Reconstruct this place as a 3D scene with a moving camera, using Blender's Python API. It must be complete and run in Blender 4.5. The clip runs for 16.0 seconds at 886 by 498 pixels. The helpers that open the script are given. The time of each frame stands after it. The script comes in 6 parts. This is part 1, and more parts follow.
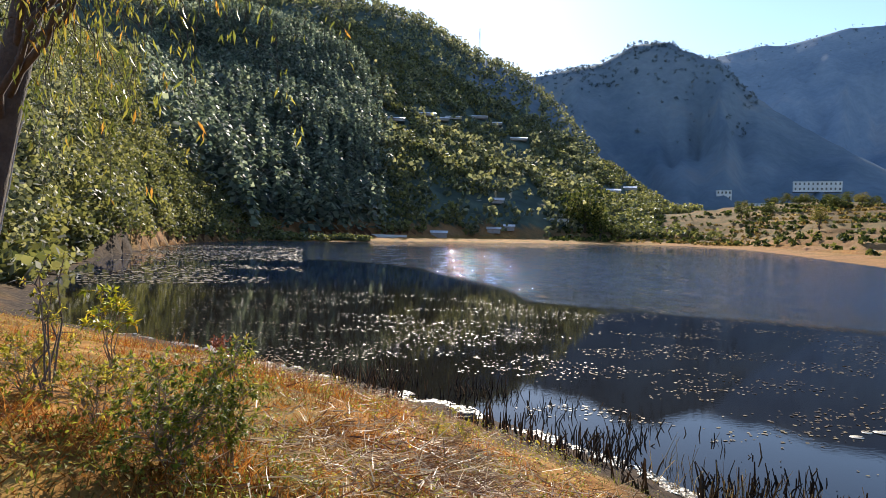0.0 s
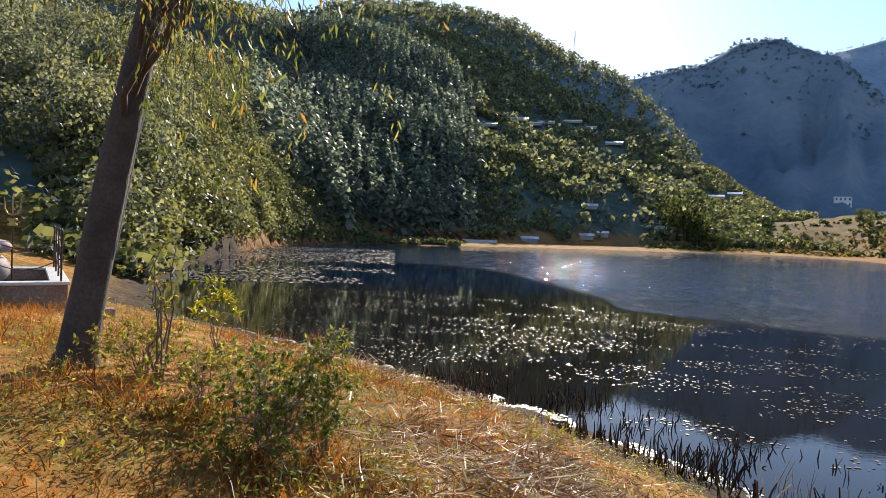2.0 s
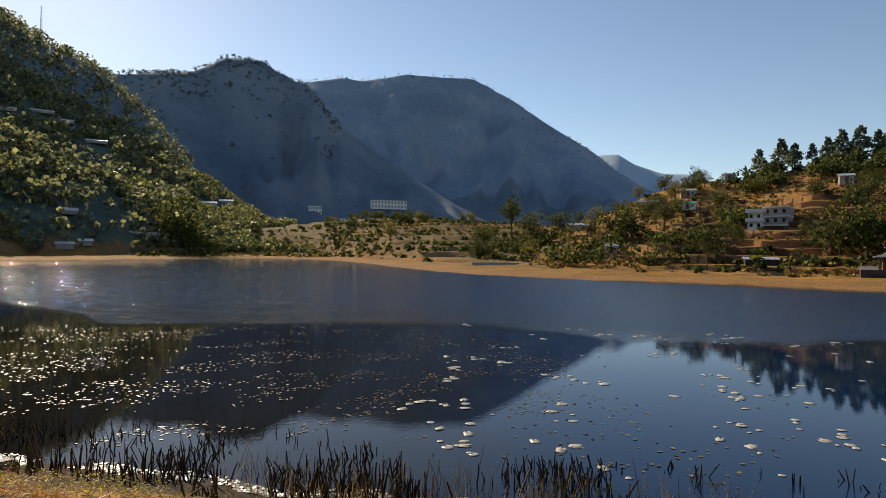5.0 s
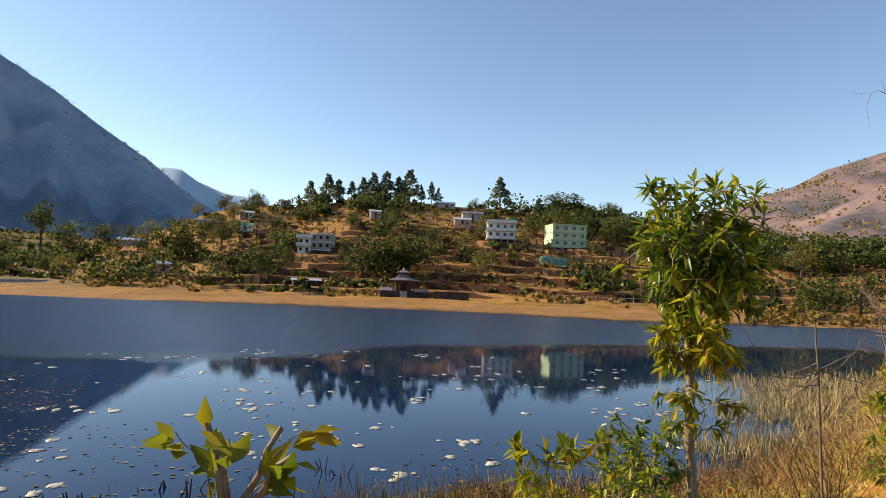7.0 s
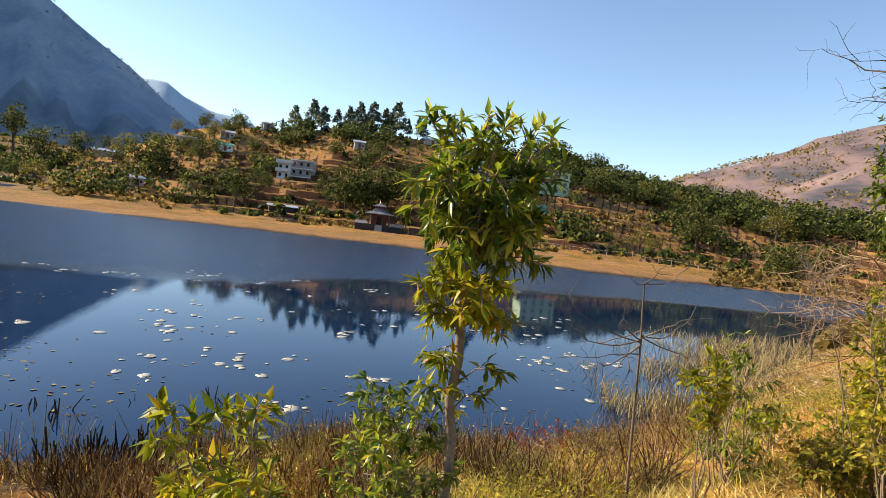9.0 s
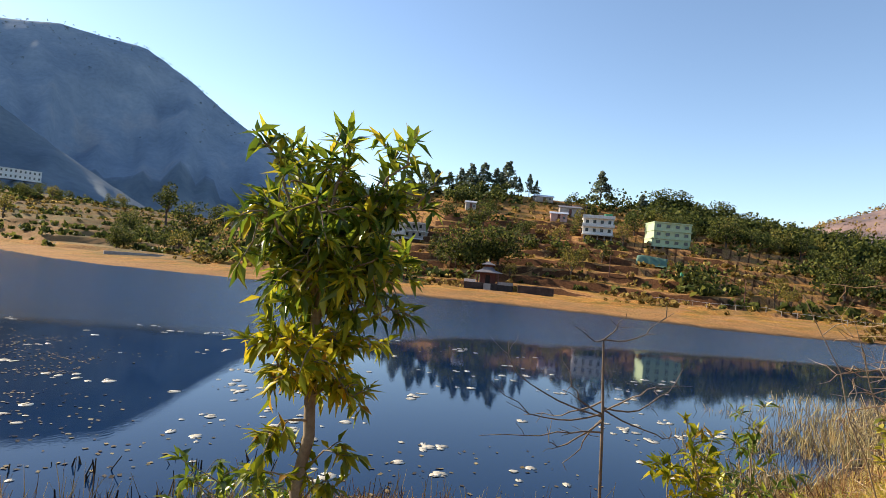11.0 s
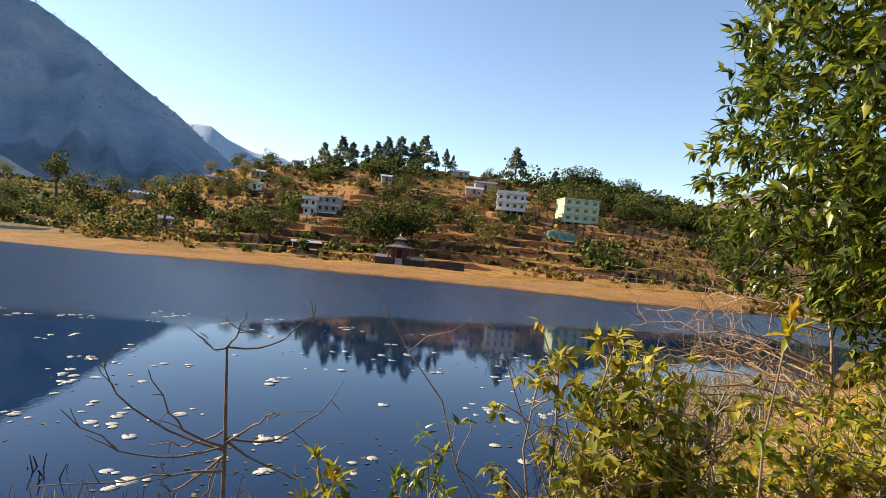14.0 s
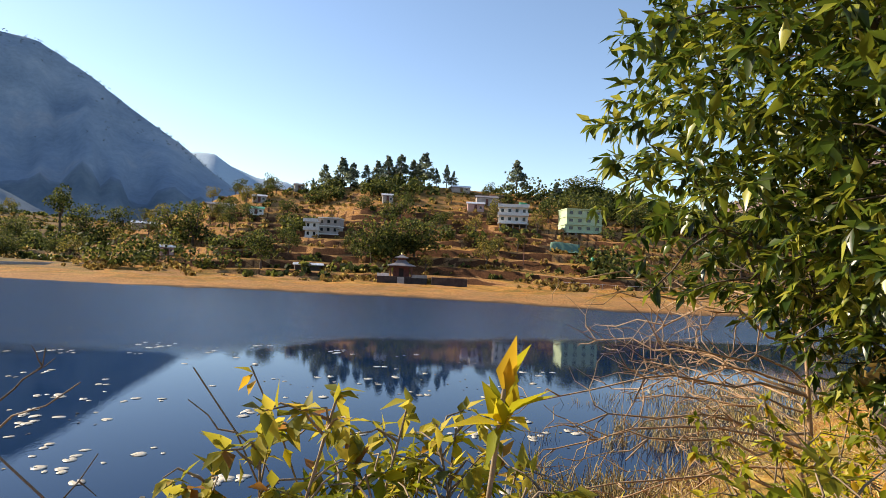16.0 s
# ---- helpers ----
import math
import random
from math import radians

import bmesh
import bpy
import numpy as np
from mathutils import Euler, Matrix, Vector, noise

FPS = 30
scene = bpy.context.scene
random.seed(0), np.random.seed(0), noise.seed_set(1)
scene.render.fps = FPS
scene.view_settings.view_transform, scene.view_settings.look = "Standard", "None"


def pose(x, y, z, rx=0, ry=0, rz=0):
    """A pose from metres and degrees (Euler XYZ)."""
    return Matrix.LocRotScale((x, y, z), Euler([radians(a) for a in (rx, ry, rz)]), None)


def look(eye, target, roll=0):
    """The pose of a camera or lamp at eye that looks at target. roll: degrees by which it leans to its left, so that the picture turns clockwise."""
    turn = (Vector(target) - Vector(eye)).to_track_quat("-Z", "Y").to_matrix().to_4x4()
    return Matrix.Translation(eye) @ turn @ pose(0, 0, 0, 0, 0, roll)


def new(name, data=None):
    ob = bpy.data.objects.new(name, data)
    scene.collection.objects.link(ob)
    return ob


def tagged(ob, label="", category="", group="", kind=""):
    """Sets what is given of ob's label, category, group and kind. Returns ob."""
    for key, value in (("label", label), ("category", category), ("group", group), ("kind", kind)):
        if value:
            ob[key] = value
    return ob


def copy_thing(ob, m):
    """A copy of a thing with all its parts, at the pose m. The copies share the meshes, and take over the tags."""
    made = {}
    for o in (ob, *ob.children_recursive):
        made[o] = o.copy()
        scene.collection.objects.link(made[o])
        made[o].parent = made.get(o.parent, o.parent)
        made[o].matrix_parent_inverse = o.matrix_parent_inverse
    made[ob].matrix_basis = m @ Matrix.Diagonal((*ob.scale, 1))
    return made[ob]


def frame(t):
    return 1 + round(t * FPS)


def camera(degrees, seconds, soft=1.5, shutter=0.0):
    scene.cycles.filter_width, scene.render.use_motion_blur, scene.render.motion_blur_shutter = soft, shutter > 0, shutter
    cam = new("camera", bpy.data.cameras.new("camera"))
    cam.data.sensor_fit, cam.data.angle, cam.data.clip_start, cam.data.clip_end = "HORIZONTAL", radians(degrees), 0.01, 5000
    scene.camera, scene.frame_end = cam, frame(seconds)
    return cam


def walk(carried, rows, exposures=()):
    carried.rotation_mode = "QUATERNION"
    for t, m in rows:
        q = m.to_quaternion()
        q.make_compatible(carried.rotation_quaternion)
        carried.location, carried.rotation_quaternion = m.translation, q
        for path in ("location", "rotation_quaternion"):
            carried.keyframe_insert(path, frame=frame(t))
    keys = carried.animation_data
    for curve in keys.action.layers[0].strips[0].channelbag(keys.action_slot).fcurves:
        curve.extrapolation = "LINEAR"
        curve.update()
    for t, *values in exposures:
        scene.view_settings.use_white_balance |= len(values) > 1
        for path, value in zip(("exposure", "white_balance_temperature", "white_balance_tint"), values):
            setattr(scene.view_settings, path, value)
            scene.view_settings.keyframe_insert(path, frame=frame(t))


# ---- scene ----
# camera and its walk: seconds, x, y, z, yaw, pitch, roll
cam = camera(72.3, 16.0, soft=0.85)
PATH = [
    (0.0, -0.000, -0.000, 4.200, 0.00, -2.01, -1.61),
    (0.5, -0.037, 0.048, 4.205, 4.07, -1.96, -1.18),
    (1.0, -0.060, 0.112, 4.151, 8.55, 1.01, -3.97),
    (1.5, -0.082, 0.133, 4.100, 10.63, -1.49, -2.48),
    (2.0, -0.062, 0.147, 4.101, 8.52, -1.77, -2.27),
    (2.5, -0.028, 0.129, 4.117, 6.86, -2.06, -2.13),
    (3.0, 0.049, 0.075, 4.150, 3.01, 0.04, -2.35),
    (5.5, 0.489, -0.532, 4.094, -46.46, 0.95, 0.03),
    (6.0, 0.576, -0.717, 4.082, -54.82, 2.40, 1.77),
    (6.5, 0.678, -0.979, 4.070, -65.24, 2.04, 2.64),
    (7.0, 0.816, -1.336, 4.066, -76.51, 3.00, -2.16),
    (7.5, 0.978, -1.692, 4.075, -78.71, 1.70, -1.18),
    (8.0, 1.165, -2.036, 4.112, -86.33, -0.46, -1.45),
    (8.5, 1.430, -2.377, 4.143, -83.52, -1.90, -4.82),
    (9.0, 1.759, -2.751, 4.176, -77.93, -2.73, -6.71),
    (9.5, 2.051, -3.035, 4.171, -74.73, -0.14, -5.94),
    (12.0, 3.620, -4.508, 4.315, -64.67, 0.93, -5.07),
    (12.5, 3.874, -4.676, 4.370, -67.93, 0.35, -2.60),
    (13.0, 4.112, -4.873, 4.420, -69.66, 0.24, -0.72),
    (13.5, 4.343, -5.041, 4.413, -70.64, 0.11, -2.00),
    (14.0, 4.579, -5.205, 4.423, -74.28, -0.07, -5.17),
    (14.5, 4.893, -5.416, 4.423, -72.05, -0.35, -1.14),
    (15.0, 5.171, -5.571, 4.433, -67.16, 1.33, -4.47),
    (15.5, 5.413, -5.688, 4.446, -72.93, 0.09, -3.88),
    (16.0, 5.637, -5.785, 4.461, -73.63, 1.45, -2.60),
]
walk(cam, [(t, pose(x, y, z, 90 + p, r, yw)) for t, x, y, z, yw, p, r in PATH],
     exposures=[(0.0, 0.94, 6150, 12), (3.2, 0.88, 6150, 12), (5.4, 0.16, 7200, 10), (6.0, 0.62, 7200, 10), (6.5, 0.76, 7150, 10), (7.4, 0.80, 6600, 10), (8.0, 0.97, 6650, 10),
                (9.0, 1.0, 6600, 10), (12.5, 1.03, 6800, 11), (16.0, 1.05, 6900, 12)])

# ---- world, sun, exposure ----
SUN_AZ, SUN_EL = 2.0, 27.0        # degrees: clockwise from +y, and up
world = bpy.data.worlds.new("sky")
scene.world = world
world.use_nodes = True
wn = world.node_tree.nodes
sky = wn.new("ShaderNodeTexSky")
sky.sky_type = 'NISHITA'
sky.sun_disc = False
sky.sun_elevation = radians(SUN_EL)
sky.sun_rotation = radians(SUN_AZ)
sky.altitude = 900
sky.air_density, sky.dust_density, sky.ozone_density = 1.0, 0.3, 1.7
wn["Background"].inputs["Strength"].default_value = 0.115
world.node_tree.links.new(sky.outputs[0], wn["Background"].inputs["Color"])
sun_data = bpy.data.lights.new("sun", 'SUN')
sun_data.energy, sun_data.angle, sun_data.color = 4.9, radians(0.6), (1.0, 0.88, 0.70)
sun = new("sun", sun_data)
_a, _e = radians(SUN_AZ), radians(SUN_EL)
sun.matrix_world = look((math.sin(_a) * 100, math.cos(_a) * 100, 60 + math.tan(_e) * 100), (0, 0, 60))

# ---- noise and tables ----
_rng = np.random.default_rng(7)
_lat = _rng.random((256, 256))


def vnoise(x, y):
    """Smooth value noise, 0..1, one cell a metre."""
    xi, yi = np.floor(x).astype(int), np.floor(y).astype(int)
    fx, fy = x - xi, y - yi
    fx, fy = fx * fx * (3 - 2 * fx), fy * fy * (3 - 2 * fy)
    a, b = _lat[xi & 255, yi & 255], _lat[(xi + 1) & 255, yi & 255]
    c, d = _lat[xi & 255, (yi + 1) & 255], _lat[(xi + 1) & 255, (yi + 1) & 255]
    return (a * (1 - fx) + b * fx) * (1 - fy) + (c * (1 - fx) + d * fx) * fy


def fbm(x, y, octaves=4):
    total, amp, out = 0, 1.0, 0
    for k in range(octaves):
        out = out + amp * (vnoise(x * 2 ** k + 17 * k, y * 2 ** k + 31 * k) - 0.5)
        amp *= 0.5
    return out


def table(text):
    """A table of 'azimuth:value' pairs as two arrays."""
    p = [q.split(":") for q in text.split()]
    return np.array([float(a) for a, b in p]), np.array([float(b) for a, b in p])


def tab(tb, az):
    return np.interp(az, tb[0], tb[1])


def sstep(a, b, x):
    u = np.clip((x - a) / (b - a), 0, 1)
    return u * u * (3 - 2 * u)


# The lake as seen from the start: azimuth (clockwise from +y) against the distance of the near and of the far shore.
NEAR = table("-34:30 -31:27 -27.4:25 -21:20.5 -12.5:17.4 -0.8:14.6 5.7:13.3 12:12 18:11.2 30:9.9 63:9.9 69:10.2 87:12.4 98.6:13.4 107:16.8 "
             "110:20.5 111.5:30 113.5:42 115.6:55 117:75 119:95")
FAR = table("-34:30 -32:55 -28.7:75 -26:95 -23.4:120 -15.6:158 -9:152 -2:178 5.9:190 12.5:205 19.3:235 25:230 31.6:138 36:112 42:98 52.6:88 61.8:83 "
            "73:81 82.7:79 93:77 102:81 109:92 114:100 119:95")
LAKE_L, LAKE_R = -34.0, 119.0
_az = np.linspace(LAKE_L, LAKE_R, 110)


def _ring(tb, rough):
    r = tab(tb, _az)
    k = np.convolve(np.pad(r, 2, mode="edge"), np.ones(5) / 5, mode="valid")
    k[0], k[-1] = r[0], r[-1]
    wob = fbm(_az * 0.5 + 3, k * 0 + rough * 7, 3) * rough
    wob[0] = wob[-1] = 0
    return k * (1 + wob)


_rn, _rf = _ring(NEAR, 0.05), _ring(FAR, 0.035)
_pa = np.radians(np.concatenate([_az, _az[::-1][1:-1]]))
_pr = np.concatenate([_rn, _rf[::-1][1:-1]])
LAKE = np.stack([np.sin(_pa) * _pr, np.cos(_pa) * _pr], 1)


def shore(x, y):
    """Signed distance to the lake's edge, below 0 in the lake."""
    x, y = np.atleast_1d(x).astype(float), np.atleast_1d(y).astype(float)
    best = np.full(x.shape, 1e9)
    inside = np.zeros(x.shape, bool)
    for (ax, ay), (bx, by) in zip(LAKE, np.roll(LAKE, -1, 0)):
        dx, dy = bx - ax, by - ay
        u = np.clip(((x - ax) * dx + (y - ay) * dy) / (dx * dx + dy * dy + 1e-12), 0, 1)
        best = np.minimum(best, (x - ax - u * dx) ** 2 + (y - ay - u * dy) ** 2)
        if dy != 0:
            inside ^= ((ay > y) != (by > y)) & (x < dx * (y - ay) / dy + ax)
    d = np.sqrt(best)
    return np.where(inside, -d, d)


# Skylines: azimuth against elevation in degrees; the ridge's distance; where its foot begins.
HILL_A = dict(el=table("-180:6 -120:8 -70:12 -50:15 -36:16.5 -30:17.5 -27:18 -23:17.8 -19:19.2 -13:19.8 -8:19.6 -2:18.4 0:17.1 3:15.7 7.5:13.8 "
                       "11:10.5 14:7.2 17:4.6 20:2.6 24:1.6 27:0.3 30:0"),
              ridge=table("-180:260 -60:330 -30:520 -8:640 3:640 11:560 17:440 24:370 30:340"), foot=table("-180:60 -60:48 -36:46 -33:60 -28:82 -23:125 -15:163 6:232 20:268 30:250"))
HILL_B = dict(el=table("-8:5 4:13.2 7.5:13.9 13.9:14.8 16.8:16.3 19.8:16.2 22.4:15 23.8:14.7 26.5:11.8 30:9.2 34:6.6 38:4.2 42:2 46:0"),
              ridge=table("-8:950 20:1000 46:820"), foot=table("-8:650 20:570 46:480"))
HILL_C = dict(el=table("14:10 20:13.8 23.4:14.9 27.2:15.6 28.6:15.3 33:16.1 39.3:15.8 43:13.8 46.2:11.7 50.5:9.1 52.6:7.3 55.5:5.4 60:3 66:0"),
              ridge=table("14:1500 40:1500 66:1250"), foot=table("14:960 40:920 66:800"))
HILL_D = dict(el=table("44:6 48:8 51:8.7 52.6:8.8 54:7.9 56.5:6.95 59:6.85 62:5.6 66:3.5 72:0"),
              ridge=table("44:3300 72:3300"), foot=table("44:2100 72:2100"))
HILL_E = dict(el=table("40:0 44:1.2 48:2.2 52:3.6 55:5.0 58.8:6.2 63:6.2 68.5:7.1 73:7.3 76.5:7.1 81:6.9 85.6:6.6 90:6.0 94:5.3 98:4.6 102:4.0 106:3.6 112:3.3 120:3.2 180:4"),
              ridge=table("40:240 58:230 75:215 90:225 105:230 120:210 180:160"), foot=table("40:126 52.6:118 61.8:120 73:113 82.7:111 93:105 102:112 109:120 119:112 130:70 180:50"))
HILL_F = dict(el=table("92:3 99.4:6.4 102:7.2 105:8.3 107:9.0 109:10.2 112.6:11.1 118:12.4 130:13 150:10 180:7"),
              ridge=table("92:1500 180:1200"), foot=table("92:500 180:400"))
VALLEY = table("10:0.4 20:1.8 26:2.6 32:3.0 40:2.6 48:2.2 58:1.0")     # elevation of the terraced valley floor at its back


def hill(h, az, r, x, y, gully, profile=1.0):
    rr, rf = tab(h["ridge"], az), tab(h["foot"], az)
    top = (4.2 + rr * np.tan(np.radians(tab(h["el"], az)))) * np.where(tab(h["el"], az) <= 0.01, 0, 1)
    u = (r - rf) / (rr - rf)
    up = np.clip(u, 0, 1) ** profile
    n = fbm(x / gully, y / gully, 5)
    z = top * (up * (1 + (0.4 if gully == 240 else 0.10 if gully == 260 else 0.16 if gully == 190 else 0.22) * n * np.clip(1 - up, 0, 1) * 2) + 0.012 * n)
    if gully in (190, 260, 500):      # spurs and ravines running down the mountain side
        spur = np.abs(fbm(az * 0.22 + gully, r / 420 + 3, 4)) * 2.4 + 0.5 * np.abs(fbm(az * 0.8 + 11, r / 200 + gully, 3))
        z = z + top * 0.62 * (0.42 - spur) * up * (1 - up) * sstep(0, 0.12, 1 - up)
    back = np.clip(1 - (u - 1) * 0.45, 0, 1)
    return np.where(u <= 0, -9, np.where(u <= 1, z, top * back * (1 + .03 * n)))


def ground(x, y, fine=True):
    """Height of the ground, the water being at 0."""
    x, y = np.atleast_1d(x).astype(float), np.atleast_1d(y).astype(float)
    r, az = np.hypot(x, y), np.degrees(np.arctan2(x, y))
    sd = np.full(x.shape, 999.0)
    m = r < 480
    sd[m] = shore(x[m], y[m])
    lake_az = (az > LAKE_L) & (az < LAKE_R)
    far = lake_az & (r > 0.5 * (tab(NEAR, az) + tab(FAR, az)))
    bank = 2.75 + 0.35 * sstep(1, 7, x) - 0.25 * sstep(-3, -9, x) - 1.0 * sstep(18, 45, x)
    left = np.maximum(sstep(9, 5, x), sstep(26, 15, x) * sstep(-7.0, -4.2, y))
    rise = (1 - left) * (1 - np.exp(-np.clip(sd - 0.5, 0, 99) / 4.2)) + left * (1 - np.exp(-(np.clip(sd, 0, 99) / 6.0) ** 1.7))
    dip = 0.42 * np.exp(-((x - 5.0) ** 2 + (y - 0.2) ** 2) / 6.5) + 0.32 * np.exp(-((x - 7.2) ** 2 + (y + 2.3) ** 2) / 4.0)
    near = bank * rise - dip * sstep(0.5, 2.5, sd) + 0.10 * np.clip(sd, 0, 1.5) + 0.02 * np.clip(sd - 25, 0, 200)
    if fine:
        near = near + (0.12 * fbm(x / 1.7, y / 1.7, 3) + 0.05 * fbm(x / .35, y / .35, 2)) * sstep(0.1, 2.5, sd)
    # the far side: a grass flat, then terraces climbing
    s = np.clip(sd, 0, 999)
    beach = 0.05 * np.clip(s, 0, 14) + 0.02 * fbm(x / 6, y / 6, 3) * s
    vb = 4.2 + 350 * np.tan(np.radians(np.interp(az, VALLEY[0], VALLEY[1], left=0, right=0)))
    val = np.where((az > 8) & (az < 60), vb * sstep(0, 1, (r - tab(FAR, az) - 8) / (350 - tab(FAR, az))) * sstep(8, 18, az) * sstep(60, 52, az), 0)
    e = hill(HILL_E, az, r, x, y, 45, 1.12)
    low = np.maximum(val, e)
    step = 1.9
    q = low / step + 0.9 * fbm(x / 30, y / 30, 3)
    stepped = (np.floor(q) + sstep(0.86, 1.0, q - np.floor(q)) - 0.9 * fbm(x / 30, y / 30, 3)) * step
    terr = np.where(low > 0.8, low + (stepped - low) * 0.95 * sstep(0.8, 2, low) * sstep(30, 15, low), low)
    farz = np.maximum(beach, terr)
    z = np.where(far, farz, np.maximum(near, np.where(az > 100, e, -9)))
    z = np.where(lake_az & far | (az < LAKE_L) | (az > LAKE_R), np.maximum(z, hill(HILL_A, az, r, x, y, 120, 0.95)), z)
    z = np.where((az < LAKE_L) | (az > LAKE_R), np.maximum(z, np.where(r > 60, np.minimum((r - 60) * .05, 5), -9)), z)
    for h, g in ((HILL_B, 190), (HILL_C, 260), (HILL_D, 500), (HILL_F, 240)):
        lo, hi = h["el"][0][0], h["el"][0][-1]
        z = np.where((az >= lo) & (az <= hi), np.maximum(z, hill(h, az, r, x, y, g)), z)
    return np.where(sd < 0, np.maximum(-0.04 + 0.10 * sd, -1.6), z)


def gz(x, y):
    return float(ground(x, y)[0])


# ---- materials ----
def material(name, base=(0.5, 0.5, 0.5), rough=0.8, metal=0.0):
    m = bpy.data.materials.new(name)
    m.use_nodes = True
    b = m.node_tree.nodes["Principled BSDF"]
    b.inputs["Base Color"].default_value = (*base, 1)
    b.inputs["Roughness"].default_value = rough
    b.inputs["Metallic"].default_value = metal
    return m


def _n(m, kind, **kw):
    n = m.node_tree.nodes.new(kind)
    for k, v in kw.items():
        n.inputs[k].default_value = v
    return n


def _l(m, a, b):
    m.node_tree.links.new(a, b)


def ramp(m, fac, stops):
    n = m.node_tree.nodes.new("ShaderNodeValToRGB")
    el = n.color_ramp.elements
    while len(el) < len(stops):
        el.new(0.5)
    for e, (p, c) in zip(el, stops):
        e.position, e.color = p, (*c, 1)
    _l(m, fac, n.inputs["Fac"])
    return n.outputs["Color"]


def noisy(m, scale, detail=5, rough=0.55, coord="Object"):
    tc = m.node_tree.nodes.new("ShaderNodeTexCoord")
    n = _n(m, "ShaderNodeTexNoise", Scale=scale, Detail=detail, Roughness=rough)
    _l(m, tc.outputs[coord], n.inputs["Vector"])
    return n.outputs["Fac"]


def mix(m, fac, a, b, mode='MIX'):
    n = m.node_tree.nodes.new("ShaderNodeMix")
    n.data_type, n.blend_type = 'RGBA', mode
    for s, v in (("Factor", fac), ("A", a), ("B", b)):
        k = [i for i in n.inputs if i.name == s and (s == "Factor" and i.type == 'VALUE' or i.type == 'RGBA')][0]
        if hasattr(v, "is_linked"):
            _l(m, v, k)
        elif s == "Factor":
            k.default_value = v
        else:
            k.default_value = (*v, 1)
    return [o for o in n.outputs if o.type == 'RGBA'][0]


def bsdf(m):
    return m.node_tree.nodes["Principled BSDF"]


def bump(m, height, strength=0.4, distance=0.05):
    n = _n(m, "ShaderNodeBump", Strength=strength, Distance=distance)
    _l(m, height, n.inputs["Height"])
    _l(m, n.outputs["Normal"], bsdf(m).inputs["Normal"])
    return n


def mottled(name, c1, c2, scale, rough=0.8, bump_s=0.3, dist=0.02, c3=None, scale2=None, metal=0.0):
    """A material that varies at two scales between its colours, with fine relief."""
    m = material(name, c1, rough, metal)
    f1, f2 = noisy(m, scale, 6), noisy(m, scale2 or scale * 9, 4)
    col = ramp(m, f1, [(0.35, c1), (0.65, c2)])
    c3 = c3 or tuple(v * 0.7 for v in c1)
    fine = ramp(m, f2, [(0.4, (0, 0, 0)), (0.62, (1, 1, 1))])
    _l(m, mix(m, fine, col, mix(m, 0.5, col, c3)), bsdf(m).inputs["Base Color"])
    bump(m, f2, bump_s, dist)
    return m


# ---- mesh helpers ----
def mesh_of(name, verts, faces, mat=None, smooth=False):
    """A mesh from arrays: verts n x 3, faces n x 3 or n x 4 (or a list of both)."""
    me = bpy.data.meshes.new(name)
    faces = [np.asarray(f) for f in (faces if isinstance(faces, list) else [faces]) if len(f)]
    verts = np.asarray(verts, dtype=np.float32)
    me.vertices.add(len(verts))
    me.vertices.foreach_set("co", verts.ravel())
    loops = np.concatenate([f.ravel() for f in faces]).astype(np.int32)
    totals = np.concatenate([np.full(len(f), f.shape[1]) for f in faces]).astype(np.int32)
    starts = np.concatenate([[0], np.cumsum(totals)[:-1]]).astype(np.int32)
    me.loops.add(len(loops))
    me.loops.foreach_set("vertex_index", loops)
    me.polygons.add(len(totals))
    me.polygons.foreach_set("loop_start", starts)
    me.polygons.foreach_set("loop_total", totals)
    if smooth:
        me.polygons.foreach_set("use_smooth", np.ones(len(totals), bool))
    me.update(calc_edges=True)
    if mat:
        me.materials.append(mat)
    return me


def part(name, bm, mat, parent=None, label=""):
    """Links a bmesh, or a mesh, as one object, under a thing or a part."""
    if isinstance(bm, bpy.types.Mesh):
        me = bm
    else:
        me = bpy.data.meshes.new(name)
        bm.to_mesh(me)
        bm.free()
        me.materials.append(mat)
    ob = new(name, me)
    ob.parent = parent
    return tagged(ob, label=label)


def thing(name, label, category, group="", at=(0, 0, 0), turn=0.0, kind=""):
    ob = new(name)
    ob.empty_display_size = 0.2
    ob.matrix_basis = pose(*at, 0, 0, turn)
    return tagged(ob, label, category, group, kind)


# ---- ground ----
M_GROUND = material("ground", (0.2, 0.15, 0.07), 0.95)


